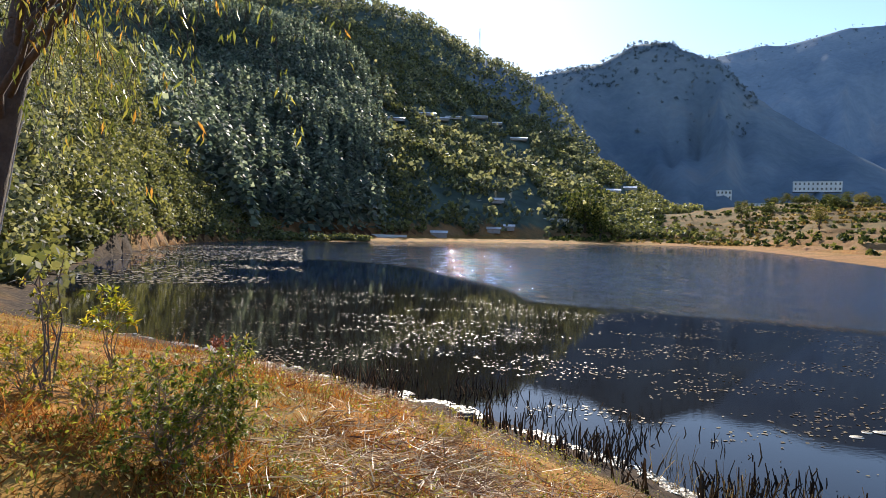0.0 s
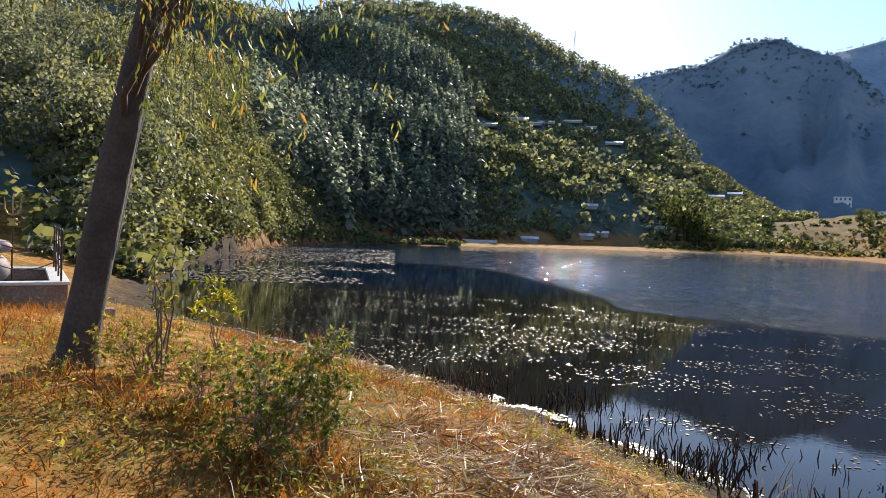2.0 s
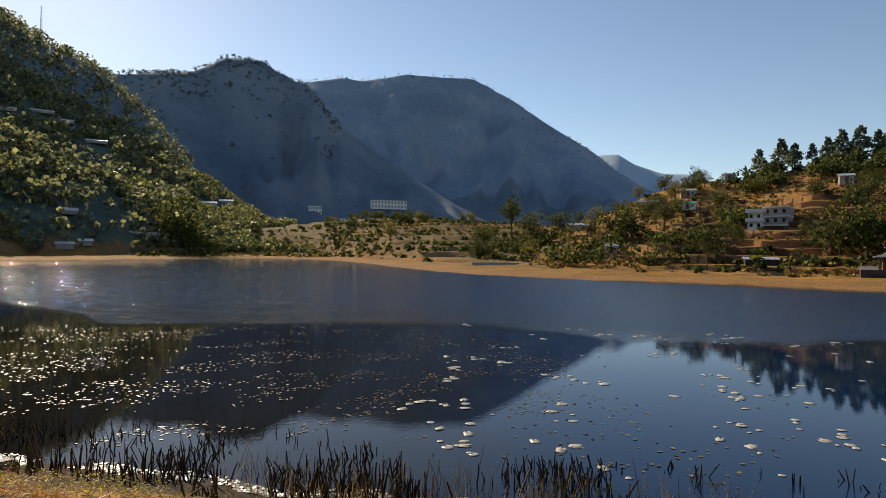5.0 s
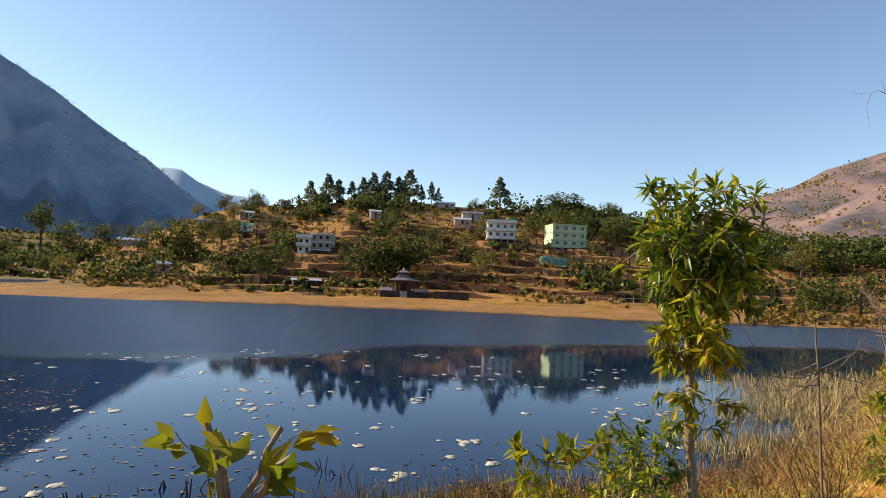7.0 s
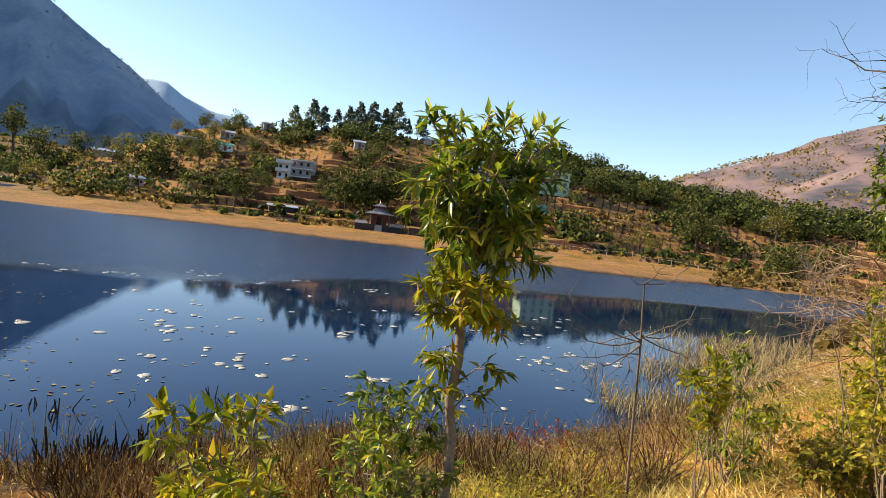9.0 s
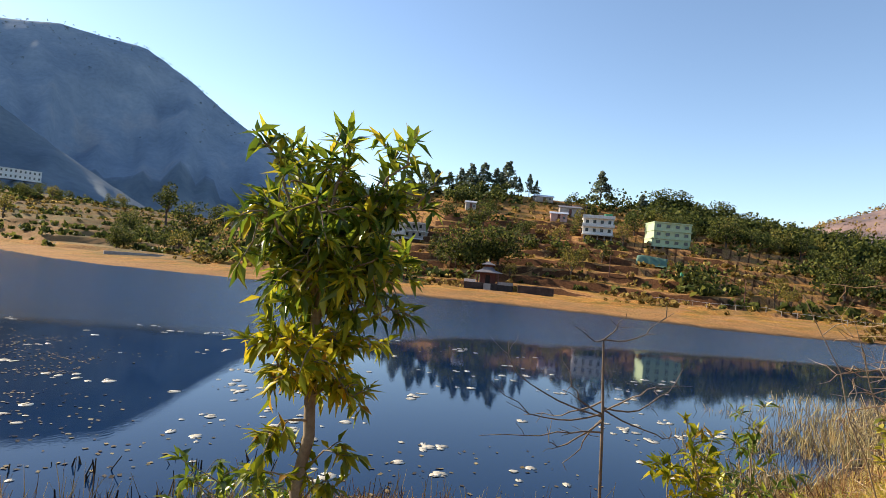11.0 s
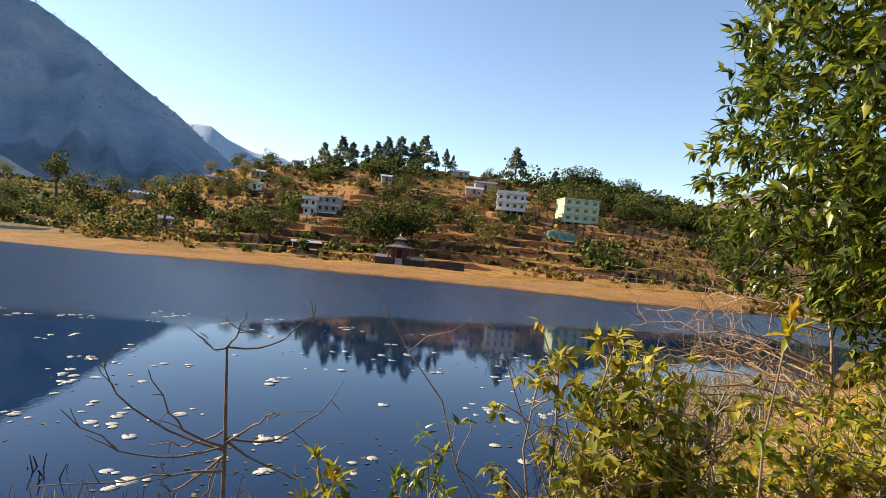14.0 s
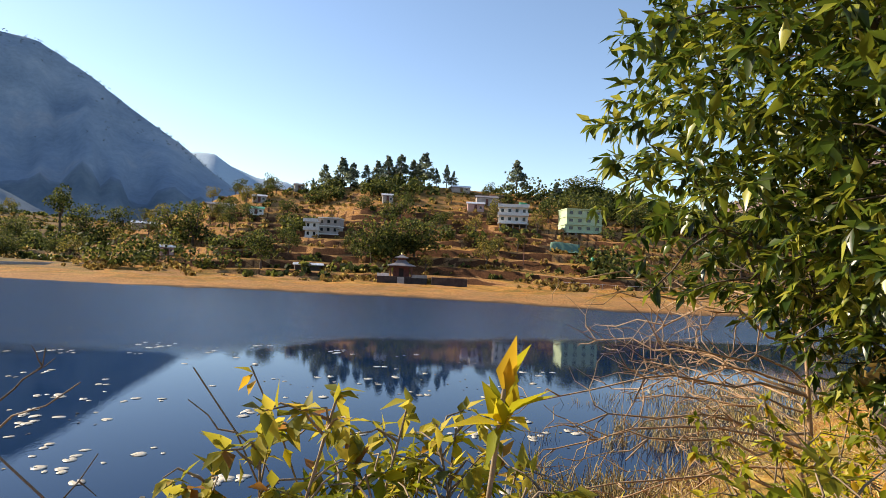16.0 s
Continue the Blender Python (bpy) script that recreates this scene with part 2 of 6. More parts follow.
def ground_material(m):
    a = m.node_tree.nodes.new("ShaderNodeAttribute")
    a.attribute_name = "kind"
    sep = m.node_tree.nodes.new("ShaderNodeSeparateColor")
    _l(m, a.outputs["Color"], sep.inputs["Color"])
    f1, f2, f3 = noisy(m, 0.35, 6), noisy(m, 3.5, 6), noisy(m, 40, 3)
    forest = ramp(m, noisy(m, 0.05, 9, 0.7), [(0.35, (0.060, 0.080, 0.070)), (0.55, (0.090, 0.115, 0.085)), (0.7, (0.13, 0.14, 0.095))])
    dry = ramp(m, f2, [(0.3, (0.15, 0.056, 0.014)), (0.5, (0.34, 0.15, 0.034)), (0.7, (0.54, 0.31, 0.09))])
    dry = mix(m, ramp(m, f1, [(0.42, (0, 0, 0)), (0.6, (1, 1, 1))]), dry, mix(m, 0.55, dry, (0.07, 0.085, 0.02)))
    soil = ramp(m, f2, [(0.3, (0.18, 0.085, 0.038)), (0.7, (0.42, 0.235, 0.11))])
    mud = ramp(m, f2, [(0.3, (0.02, 0.014, 0.010)), (0.7, (0.085, 0.06, 0.042))])
    barren = ramp(m, noisy(m, 0.012, 10, 0.7), [(0.38, (0.075, 0.075, 0.085)), (0.5, (0.16, 0.115, 0.11)), (0.65, (0.27, 0.18, 0.155))])
    c = mix(m, sep.outputs["Red"], dry, forest)
    c = mix(m, 1.0, c, ramp(m, noisy(m, 0.09, 5, 0.65), [(0.36, (0.74, 0.76, 0.76)), (0.62, (1.2, 1.22, 1.25))]), 'MULTIPLY')
    # terrace risers: darker earth, with the shade they lie in put into the colour
    shaded_earth = ramp(m, f2, [(0.3, (0.045, 0.020, 0.010)), (0.7, (0.13, 0.060, 0.028))])
    soil = mix(m, ramp(m, sep.outputs["Green"], [(0.86, (0, 0, 0)), (0.97, (1, 1, 1))]), soil, shaded_earth)
    c = mix(m, sep.outputs["Green"], c, soil)
    c = mix(m, sep.outputs["Blue"], c, mud)
    c = mix(m, a.outputs["Alpha"], barren, c)
    # aerial haze put into the base colour: distant slopes go blue-grey
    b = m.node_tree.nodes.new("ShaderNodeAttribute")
    b.attribute_name = "haze"
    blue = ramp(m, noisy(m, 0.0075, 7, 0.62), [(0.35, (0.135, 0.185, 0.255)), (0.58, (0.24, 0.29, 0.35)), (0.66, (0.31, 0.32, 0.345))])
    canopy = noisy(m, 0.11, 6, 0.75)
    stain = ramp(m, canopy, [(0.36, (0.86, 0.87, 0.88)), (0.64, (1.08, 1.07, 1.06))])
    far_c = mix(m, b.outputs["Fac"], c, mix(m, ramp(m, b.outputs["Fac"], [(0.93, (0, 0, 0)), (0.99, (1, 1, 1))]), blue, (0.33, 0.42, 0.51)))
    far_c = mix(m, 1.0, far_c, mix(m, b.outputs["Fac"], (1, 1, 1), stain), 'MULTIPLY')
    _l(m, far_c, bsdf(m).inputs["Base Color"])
    near_b = bump(m, f3, 0.5, 0.03)
    big_b = _n(m, "ShaderNodeBump", Distance=1.2)
    _l(m, b.outputs["Fac"], big_b.inputs["Strength"])
    _l(m, canopy, big_b.inputs["Height"])
    _l(m, big_b.outputs["Normal"], near_b.inputs["Normal"])


ground_material(M_GROUND)
bsdf(M_GROUND).inputs["Specular IOR Level"].default_value = 0.08


def build_ground():
    rad = np.concatenate([np.arange(0.4, 26, 0.3), np.arange(26, 92, 1.6), np.arange(92, 108, 1.2), np.arange(108, 190, 0.62), np.arange(190, 225, 1.2), np.arange(225, 480, 3.2),
                          np.arange(480, 1700, 13), np.geomspace(1700, 4600, 40)])
    azs = np.radians(np.concatenate([np.arange(-46, 126, 0.7), np.arange(126, 313.9, 2.2)]))
    a, r = np.meshgrid(azs, rad)
    x, y = (np.sin(a) * r).ravel(), (np.cos(a) * r).ravel()
    z = ground(x, y)
    n, k = len(rad), len(azs)
    i = np.arange(n - 1)[:, None] * k
    j = np.arange(k)[None, :]
    j2 = (j + 1) % k
    q = np.stack([i + j, i + j2, i + k + j2, i + k + j], -1).reshape(-1, 4)[:, ::-1]
    verts = np.concatenate([np.stack([x, y, z], 1), [[0, 0, gz(0, 0)]]])
    tri = np.stack([np.full(k, len(verts) - 1), np.arange(k), (np.arange(k) + 1) % k], 1)[:, ::-1]
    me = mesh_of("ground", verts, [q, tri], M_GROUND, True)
    # what grows where: red forest, green bare soil and, near 1, shaded risers, blue mud, alpha 0 barren far slopes
    az, rr = np.degrees(np.arctan2(x, y)), np.hypot(x, y)
    sd = np.full(x.shape, 99.0)
    m = rr < 480
    sd[m] = shore(x[m], y[m])
    za = hill(HILL_A, az, rr, x, y, 120, 0.95)
    forest = np.where((za >= z - 0.5) & (z > 5.0), 1.0, 0.0)
    forest = np.where((rr > 480) & (az < 92), 1.0, forest)
    forest = np.maximum(forest, 0.45 * sstep(12, 26, sd + 8 * fbm(x / 12, y / 12, 3)) * sstep(6, 10, az) * sstep(50, 42, az))
    gx, gy = np.gradient(z.reshape(n, k), rad, axis=0), None
    steep = np.clip(np.abs(gx).ravel() * 2.6 - 0.7, 0, 1) * (rr > 92) * (rr < 300)
    soil = np.clip(steep + (fbm(x / 9, y / 9, 4) > 0.33) * 0.7 * (rr > 92) * (rr < 300), 0, 1) * (1 - forest)
    soil = np.maximum(soil, 0.6 * sstep(17, 4, sd + 9 * fbm(x / 16, y / 5, 4)) * (rr > 70) * (sd > 0) * (az > 20))
    soil = np.maximum(soil, 0.6 * (fbm(x / 7 + 5, y / 3, 4) > 0.14) * (rr > 80) * (rr < 125) * (sd > 6) * (az > 30))
    mud = sstep(3.3, 0.9, sd + 1.6 * fbm(x / 0.9, y / 0.9, 3)) * (rr < 90) + (sd < 0) * 1.0
    alpha = np.where((az > 92) & (rr > 400), 0.0, 1.0)
    col = np.stack([forest, soil, np.clip(mud, 0, 1), alpha], 1)
    col = np.concatenate([col, [[0, 0, 0, 1]]]).astype(np.float32)
    at = me.color_attributes.new("kind", 'FLOAT_COLOR', 'POINT')
    at.data.foreach_set("color", col.ravel())
    # share of the painted haze at each point, more with distance
    fa = me.attributes.new("haze", 'FLOAT', 'POINT')
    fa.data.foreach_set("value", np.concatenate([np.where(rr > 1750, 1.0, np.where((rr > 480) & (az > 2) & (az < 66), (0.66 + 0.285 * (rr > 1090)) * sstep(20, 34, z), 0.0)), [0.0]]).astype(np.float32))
    return tagged(part("ground", me, None), "dry grassy lakeside ground rising to terraced and wooded hills", "ground", kind="structure")


build_ground()

# ---- water ----
M_WATER = material("lake_water", (0.004, 0.013, 0.038), 0.02)
bsdf(M_WATER).inputs["IOR"].default_value = 1.27


def water_material(m):
    tc = m.node_tree.nodes.new("ShaderNodeTexCoord")
    mp = m.node_tree.nodes.new("ShaderNodeMapping")
    mp.inputs["Rotation"].default_value = (0, 0, radians(35))
    mp.inputs["Scale"].default_value = (1.0, 2.2, 1.0)
    _l(m, tc.outputs["Object"], mp.inputs["Vector"])
    w1 = _n(m, "ShaderNodeTexNoise", Scale=4.5, Detail=3, Roughness=0.6)
    w2 = _n(m, "ShaderNodeTexNoise", Scale=0.22, Detail=2)
    _l(m, mp.outputs[0], w1.inputs["Vector"])
    _l(m, tc.outputs["Object"], w2.inputs["Vector"])
    a = m.node_tree.nodes.new("ShaderNodeAttribute")
    a.attribute_name = "wind"
    murk = m.node_tree.nodes.new("ShaderNodeAttribute")
    murk.attribute_name = "weed"
    _l(m, mix(m, murk.outputs["Fac"], (0.003, 0.016, 0.052), (0.012, 0.010, 0.008)), bsdf(m).inputs["Base Color"])
    chop = m.node_tree.nodes.new("ShaderNodeAttribute")
    chop.attribute_name = "chop"
    _l(m, chop.outputs["Fac"], bsdf(m).inputs["Roughness"])
    b1 = _n(m, "ShaderNodeBump", Distance=0.14)
    _l(m, a.outputs["Fac"], b1.inputs["Strength"])
    _l(m, w1.outputs["Fac"], b1.inputs["Height"])
    b2 = _n(m, "ShaderNodeBump", Strength=0.03, Distance=0.06)
    _l(m, w2.outputs["Fac"], b2.inputs["Height"])
    _l(m, b2.outputs["Normal"], b1.inputs["Normal"])
    _l(m, b1.outputs["Normal"], bsdf(m).inputs["Normal"])


water_material(M_WATER)


WAVE = 0.035


def build_water():
    rad = np.concatenate([np.arange(6, 32, 1.0), np.arange(32, 130, 0.7), np.arange(130, 300, 4.0)])
    azs = np.radians(np.arange(-36, 121, 0.5))
    a, r = np.meshgrid(azs, rad)
    x, y = (np.sin(a) * r).ravel(), (np.cos(a) * r).ravel()
    edge = WIND_R(np.degrees(np.arctan2(x, y)), np.hypot(x, y), x, y)
    u, v = x * 0.8 - y * 0.6, x * 0.6 + y * 0.8
    z = WAVE * sstep(0.05, 1.0, edge) * (fbm(u / 1.5, v / 0.85, 2) + 0.5 * fbm(u / 4 + 5, v / 2.2, 2))
    n, k = len(rad), len(azs)
    i = np.arange(n - 1)[:, None] * k
    j = np.arange(k - 1)[None, :]
    q = np.stack([i + j, i + j + 1, i + k + j + 1, i + k + j], -1).reshape(-1, 4)[:, ::-1]
    me = mesh_of("lake", np.stack([x, y, z], 1), q, M_WATER, True)
    open_ = sstep(16, 46, np.degrees(np.arctan2(x, y)))       # the open reach, where the wind breaks the water up most finely
    ch = me.attributes.new("chop", 'FLOAT', 'POINT')
    ch.data.foreach_set("value", (0.01 + 0.2 * open_ * edge).astype(np.float32))
    at = me.attributes.new("wind", 'FLOAT', 'POINT')
    at.data.foreach_set("value", (0.006 + (0.36 - 0.14 * open_) * edge).astype(np.float32))
    wd = me.attributes.new("weed", 'FLOAT', 'POINT')
    az, rr = np.degrees(np.arctan2(x, y)), np.hypot(x, y)
    wd.data.foreach_set("value", np.clip(sstep(62, 34, az + 10 * fbm(x / 6, y / 6, 3)) * sstep(52, 30, rr) + 0.35 * sstep(40, 10, az), 0, 1).astype(np.float32))
    return tagged(part("water", me, None), "calm dark lake water with a wind-rippled middle", "lake", kind="structure")


def WIND_R(az, r, x, y):
    """How much the wind ruffles the water: still near the bank, ruffled beyond a slanting line."""
    start = np.interp(az, [-35, -5, 2, 8, 20, 45, 60, 68, 75, 85, 95, 110], [90, 66, 48, 35, 32, 31, 30, 31, 35, 39, 44, 54])
    return sstep(-0.5, 5, r - start + 2.4 * fbm(x / 7, y / 7, 3))


build_water()

# ---- growing things: kit ----
class Geo:
    """Gathers arrays of vertices and faces into one mesh."""

    def __init__(self):
        self.v, self.t, self.q, self.n = [], [], [], 0

    def add(self, v, f):
        v, f = np.asarray(v, float), np.asarray(f)
        if len(v) == 0:
            return
        (self.t if f.shape[1] == 3 else self.q).append(f + self.n)
        self.v.append(v)
        self.n += len(v)

    def mesh(self, name, mat, smooth=False):
        fs = [np.concatenate(k) for k in (self.q, self.t) if k]
        return mesh_of(name, np.concatenate(self.v), fs, mat, smooth)


LEAF_V = np.array([(0, 0, 0), (-0.5, 0.42, 0.10), (0.5, 0.42, 0.10), (0, 1, -0.12), (0, 0.45, 0)], float)
LEAF_F = np.array([(0, 2, 4), (2, 3, 4), (3, 1, 4), (1, 0, 4)])
CARD_V = np.array([(-0.5, -0.5, 0), (0.5, -0.4, 0.1), (0.45, 0.5, 0), (-0.4, 0.45, -0.1)], float)
CARD_F = np.array([(0, 1, 2, 3)])
BLADE_V = np.array([(-0.5, 0, 0), (0.5, 0, 0), (-0.35, 0.55, 0.06), (0.35, 0.55, 0.06), (0, 1, 0.22)], float)
BLADE_F = np.array([(0, 1, 3), (0, 3, 2), (2, 3, 4)])


def unit(v):
    return v / (np.linalg.norm(v, axis=-1, keepdims=True) + 1e-9)


def frames_of(d, up):
    """Rotation matrices whose second column is d and third near up."""
    d = unit(d)
    x = unit(np.cross(d, up))
    return np.stack([x, d, np.cross(x, d)], -1)


def scatter(tv, tf, pos, rot, scale):
    """Copies of a small template at many poses, as arrays."""
    n, k = len(pos), len(tv)
    s = np.asarray(scale, float)
    s = s[:, None, None] if s.ndim == 1 else s[:, None, :]
    v = np.einsum("nij,nkj->nki", rot, tv[None] * s) + pos[:, None]
    return v.reshape(-1, 3), (tf[None] + (np.arange(n) * k)[:, None, None]).reshape(-1, tf.shape[1])


def tube(pts, radii, sides=6):
    pts, radii = np.asarray(pts, float), np.asarray(radii, float)
    d = unit(np.gradient(pts, axis=0))
    ref = np.array([0.31, 0.95, 0.05])
    a = unit(np.cross(d, ref))
    b = np.cross(d, a)
    ang = np.linspace(0, 2 * np.pi, sides, endpoint=False)
    ring = pts[:, None] + radii[:, None, None] * (a[:, None] * np.cos(ang)[None, :, None] + b[:, None] * np.sin(ang)[None, :, None])
    n = len(pts)
    i, j = np.arange(n - 1)[:, None] * sides, np.arange(sides)[None]
    j2 = (j + 1) % sides
    return ring.reshape(-1, 3), np.stack([i + j, i + j2, i + sides + j2, i + sides + j], -1).reshape(-1, 4)


def curve_to(rng, a, b, n=6, sag=0.0, wob=0.03):
    """A slightly crooked line from a to b that sags or rises in its middle."""
    a, b = np.asarray(a, float), np.asarray(b, float)
    u = np.linspace(0, 1, n)[:, None]
    p = a + (b - a) * u
    p[:, 2] += (sag * 4 * u * (1 - u))[:, 0]
    p[1:-1] += rng.normal(0, wob * np.linalg.norm(b - a), (n - 2, 3))
    return p


def leaves(geo, rng, pos, d, length, width, up=(0, 0, 1), jitter=0.35):
    n = len(pos)
    upv = unit(np.asarray(up, float)[None] + rng.normal(0, jitter, (n, 3)))
    L = length * rng.uniform(0.65, 1.15, n)
    v, f = scatter(LEAF_V, LEAF_F, pos, frames_of(d, upv), np.stack([L * width, L, L * 0.8], 1))
    geo.add(v, f)


def rosettes(geo, rng, tips, dirs, count, length, width, droop=0.35, spread=1.0):
    """Whorls of leaves round the ends of twigs."""
    tips, dirs = np.repeat(np.asarray(tips), count, 0), np.repeat(unit(np.asarray(dirs)), count, 0)
    n = len(tips)
    d = unit(dirs * rng.uniform(0.1, 0.9, (n, 1)) + rng.normal(0, spread * 0.7, (n, 3)) - np.array([0, 0, droop]))
    pos = tips - dirs * (rng.uniform(0, 0.7, (n, 1)) * length)
    leaves(geo, rng, pos, d, length, width)


def leaf_material(name, dark, mid, light, rough=0.45, through_=0.35, accent=None, gloss=0.3, patch=1.1):
    m = material(name, mid, rough)
    g = m.node_tree.nodes.new("ShaderNodeNewGeometry")
    stops = [(0.0, dark), (0.5, mid), (0.9, light)]
    if accent:
        stops.append((0.97, accent))
    c = ramp(m, g.outputs["Random Per Island"], stops)
    big = ramp(m, noisy(m, patch, 3), [(0.35, (0.55, 0.6, 0.55)), (0.65, (1.25, 1.18, 1.0))])
    c = mix(m, 1.0, c, big, 'MULTIPLY')
    _l(m, c, bsdf(m).inputs["Base Color"])
    bsdf(m).inputs["Specular IOR Level"].default_value = gloss
    tr = m.node_tree.nodes.new("ShaderNodeBsdfTranslucent")
    _l(m, c, tr.inputs["Color"])
    ms = m.node_tree.nodes.new("ShaderNodeMixShader")
    ms.inputs[0].default_value = through_
    out = m.node_tree.nodes["Material Output"]
    _l(m, bsdf(m).outputs[0], ms.inputs[1])
    _l(m, tr.outputs[0], ms.inputs[2])
    _l(m, ms.outputs[0], out.inputs["Surface"])
    return m


M_LEAF = leaf_material("glossy_green_leaf", (0.035, 0.085, 0.012), (0.21, 0.285, 0.028), (0.50, 0.50, 0.045), 0.32, 0.5, (0.60, 0.48, 0.04), 0.55)
M_LEAF_Y = leaf_material("yellow_green_leaf", (0.16, 0.21, 0.015), (0.38, 0.39, 0.025), (0.66, 0.52, 0.03), 0.4, 0.5, (0.6, 0.32, 0.04))
M_LEAF_D = leaf_material("dark_tree_leaf", (0.022, 0.048, 0.010), (0.085, 0.135, 0.018), (0.30, 0.33, 0.04), 0.32, 0.4, (0.5, 0.5, 0.1), 0.6)
M_LEAF_E = leaf_material("drooping_olive_leaf", (0.10, 0.13, 0.03), (0.24, 0.26, 0.05), (0.44, 0.38, 0.07), 0.4, 0.55, (0.6, 0.3, 0.05))
M_BUSH = leaf_material("bush_leaf", (0.07, 0.11, 0.015), (0.23, 0.28, 0.035), (0.50, 0.46, 0.07), 0.5, 0.55, (0.4, 0.22, 0.05))
M_WEED = leaf_material("weedy_leaf", (0.14, 0.16, 0.02), (0.42, 0.38, 0.045), (0.74, 0.60, 0.09), 0.55, 0.55, (0.42, 0.2, 0.05))
M_RED = leaf_material("red_leaf", (0.14, 0.02, 0.012), (0.35, 0.05, 0.025), (0.5, 0.15, 0.06), 0.5, 0.4)
M_FOREST = leaf_material("forest_foliage", (0.07, 0.085, 0.05), (0.19, 0.20, 0.10), (0.36, 0.35, 0.17), 0.7, 0.62, None, 0.1, 0.16)
M_LUSH = leaf_material("lit_shrub_foliage", (0.055, 0.068, 0.022), (0.185, 0.19, 0.055), (0.30, 0.29, 0.10), 0.7, 0.55, None, 0.1, 0.16)
M_CONIFER = leaf_material("conifer_needles", (0.06, 0.085, 0.06), (0.14, 0.18, 0.125), (0.34, 0.39, 0.28), 0.7, 0.6, None, 0.15, 0.16)
# far foliage with the blue of haze mixed into its colours
M_FARWOOD = leaf_material("hazed_far_wood", (0.12, 0.155, 0.19), (0.15, 0.19, 0.23), (0.18, 0.22, 0.27), 0.9, 0.05, None, 0.05, 0.02)
M_HILLTREE = leaf_material("hill_tree_foliage", (0.020, 0.033, 0.011), (0.07, 0.09, 0.024), (0.20, 0.205, 0.05), 0.65, 0.4, None, 0.15)
M_SCRUB = leaf_material("dry_scrub", (0.09, 0.06, 0.02), (0.25, 0.165, 0.05), (0.44, 0.33, 0.12), 0.7, 0.5, None, 0.1)
M_GRASS = leaf_material("dry_grass", (0.15, 0.042, 0.008), (0.38, 0.135, 0.018), (0.60, 0.29, 0.055), 0.6, 0.45, (0.20, 0.20, 0.04))
M_STRAW = leaf_material("bleached_straw", (0.10, 0.04, 0.022), (0.34, 0.20, 0.12), (0.76, 0.62, 0.46), 0.5, 0.2)
M_PALE = leaf_material("pale_dry_grass", (0.30, 0.19, 0.05), (0.62, 0.46, 0.15), (0.84, 0.72, 0.36), 0.6, 0.5, (0.26, 0.27, 0.05))
M_REED = leaf_material("dead_reed", (0.17, 0.11, 0.05), (0.46, 0.35, 0.17), (0.74, 0.62, 0.37), 0.6, 0.35)
M_STUB = leaf_material("rotting_reed", (0.012, 0.009, 0.007), (0.04, 0.025, 0.015), (0.10, 0.06, 0.03), 0.7, 0.05)
for _m in (M_FOREST, M_LUSH, M_CONIFER):
    bsdf(_m).inputs["Sheen Weight"].default_value = 0.7
    bsdf(_m).inputs["Sheen Roughness"].default_value = 0.45
    bsdf(_m).inputs["Specular IOR Level"].default_value = 0.35
    bsdf(_m).inputs["Roughness"].default_value = 0.5
M_BARK = mottled("rough_bark", (0.055, 0.04, 0.03), (0.11, 0.085, 0.065), 3.0, 0.9, 0.7, 0.02)
M_TWIG = mottled("grey_twig", (0.10, 0.075, 0.055), (0.20, 0.15, 0.11), 6.0, 0.85, 0.3, 0.005)
M_STEM = mottled("pale_bark", (0.17, 0.12, 0.075), (0.32, 0.25, 0.17), 5.0, 0.8, 0.4, 0.006)

# ---- lakeside plants close to the path ----
def plant(name, label, category, at, seed, height, radius, stems, tips_n, count, leaf, width, mat, bark=None, thick=0.008, droop=0.35,
          low=0.25, bare=0.0, group="", lean=(0, 0), twig_part="stem"):
    """A shrub or small plant: crooked stems from one root, side twigs and whorls of leaves."""
    rng = np.random.default_rng(seed)
    x, y = at
    root = thing(name, label, category, group, (x, y, gz(x, y) - 0.02))
    wood, green = Geo(), Geo()
    tips, dirs = [], []
    for s in range(stems):
        a = 2 * np.pi * (s + rng.uniform(0, 1)) / max(stems, 1)
        h = height * rng.uniform(0.7, 1.0)
        off = radius * rng.uniform(0.15, 0.75)
        p = curve_to(rng, (0.02 * np.cos(a), 0.02 * np.sin(a), 0), (off * np.cos(a) + lean[0], off * np.sin(a) + lean[1], h), 6, 0, 0.03)
        wood.add(*tube(p, np.linspace(thick, thick * 0.35, 6), 5))
        tips.append(p[-1]), dirs.append(p[-1] - p[-2])
        for k in range(max(1, tips_n // stems)):
            u = rng.uniform(low, 1)
            base = np.array([np.interp(u * 5, np.arange(6), p[:, c]) for c in range(3)])
            b = rng.uniform(0, 2 * np.pi)
            ln = radius * rng.uniform(0.35, 0.9) * (1.2 - 0.6 * u)
            end = base + np.array([np.cos(b) * ln, np.sin(b) * ln, rng.uniform(0.1, 0.7) * ln])
            q = curve_to(rng, base, end, 4, 0.02, 0.05)
            wood.add(*tube(q, np.linspace(thick * 0.45, thick * 0.2, 4), 4))
            tips.append(end), dirs.append(end - base)
    part(twig_part, wood.mesh(twig_part, bark or M_STEM, True), None, root)
    keep = [i for i in range(len(tips)) if rng.random() >= bare]
    if keep and count:
        rosettes(green, rng, np.array(tips)[keep], np.array(dirs)[keep], count, leaf, width, droop)
        part("foliage", green.mesh("foliage", mat), None, root)
    return root


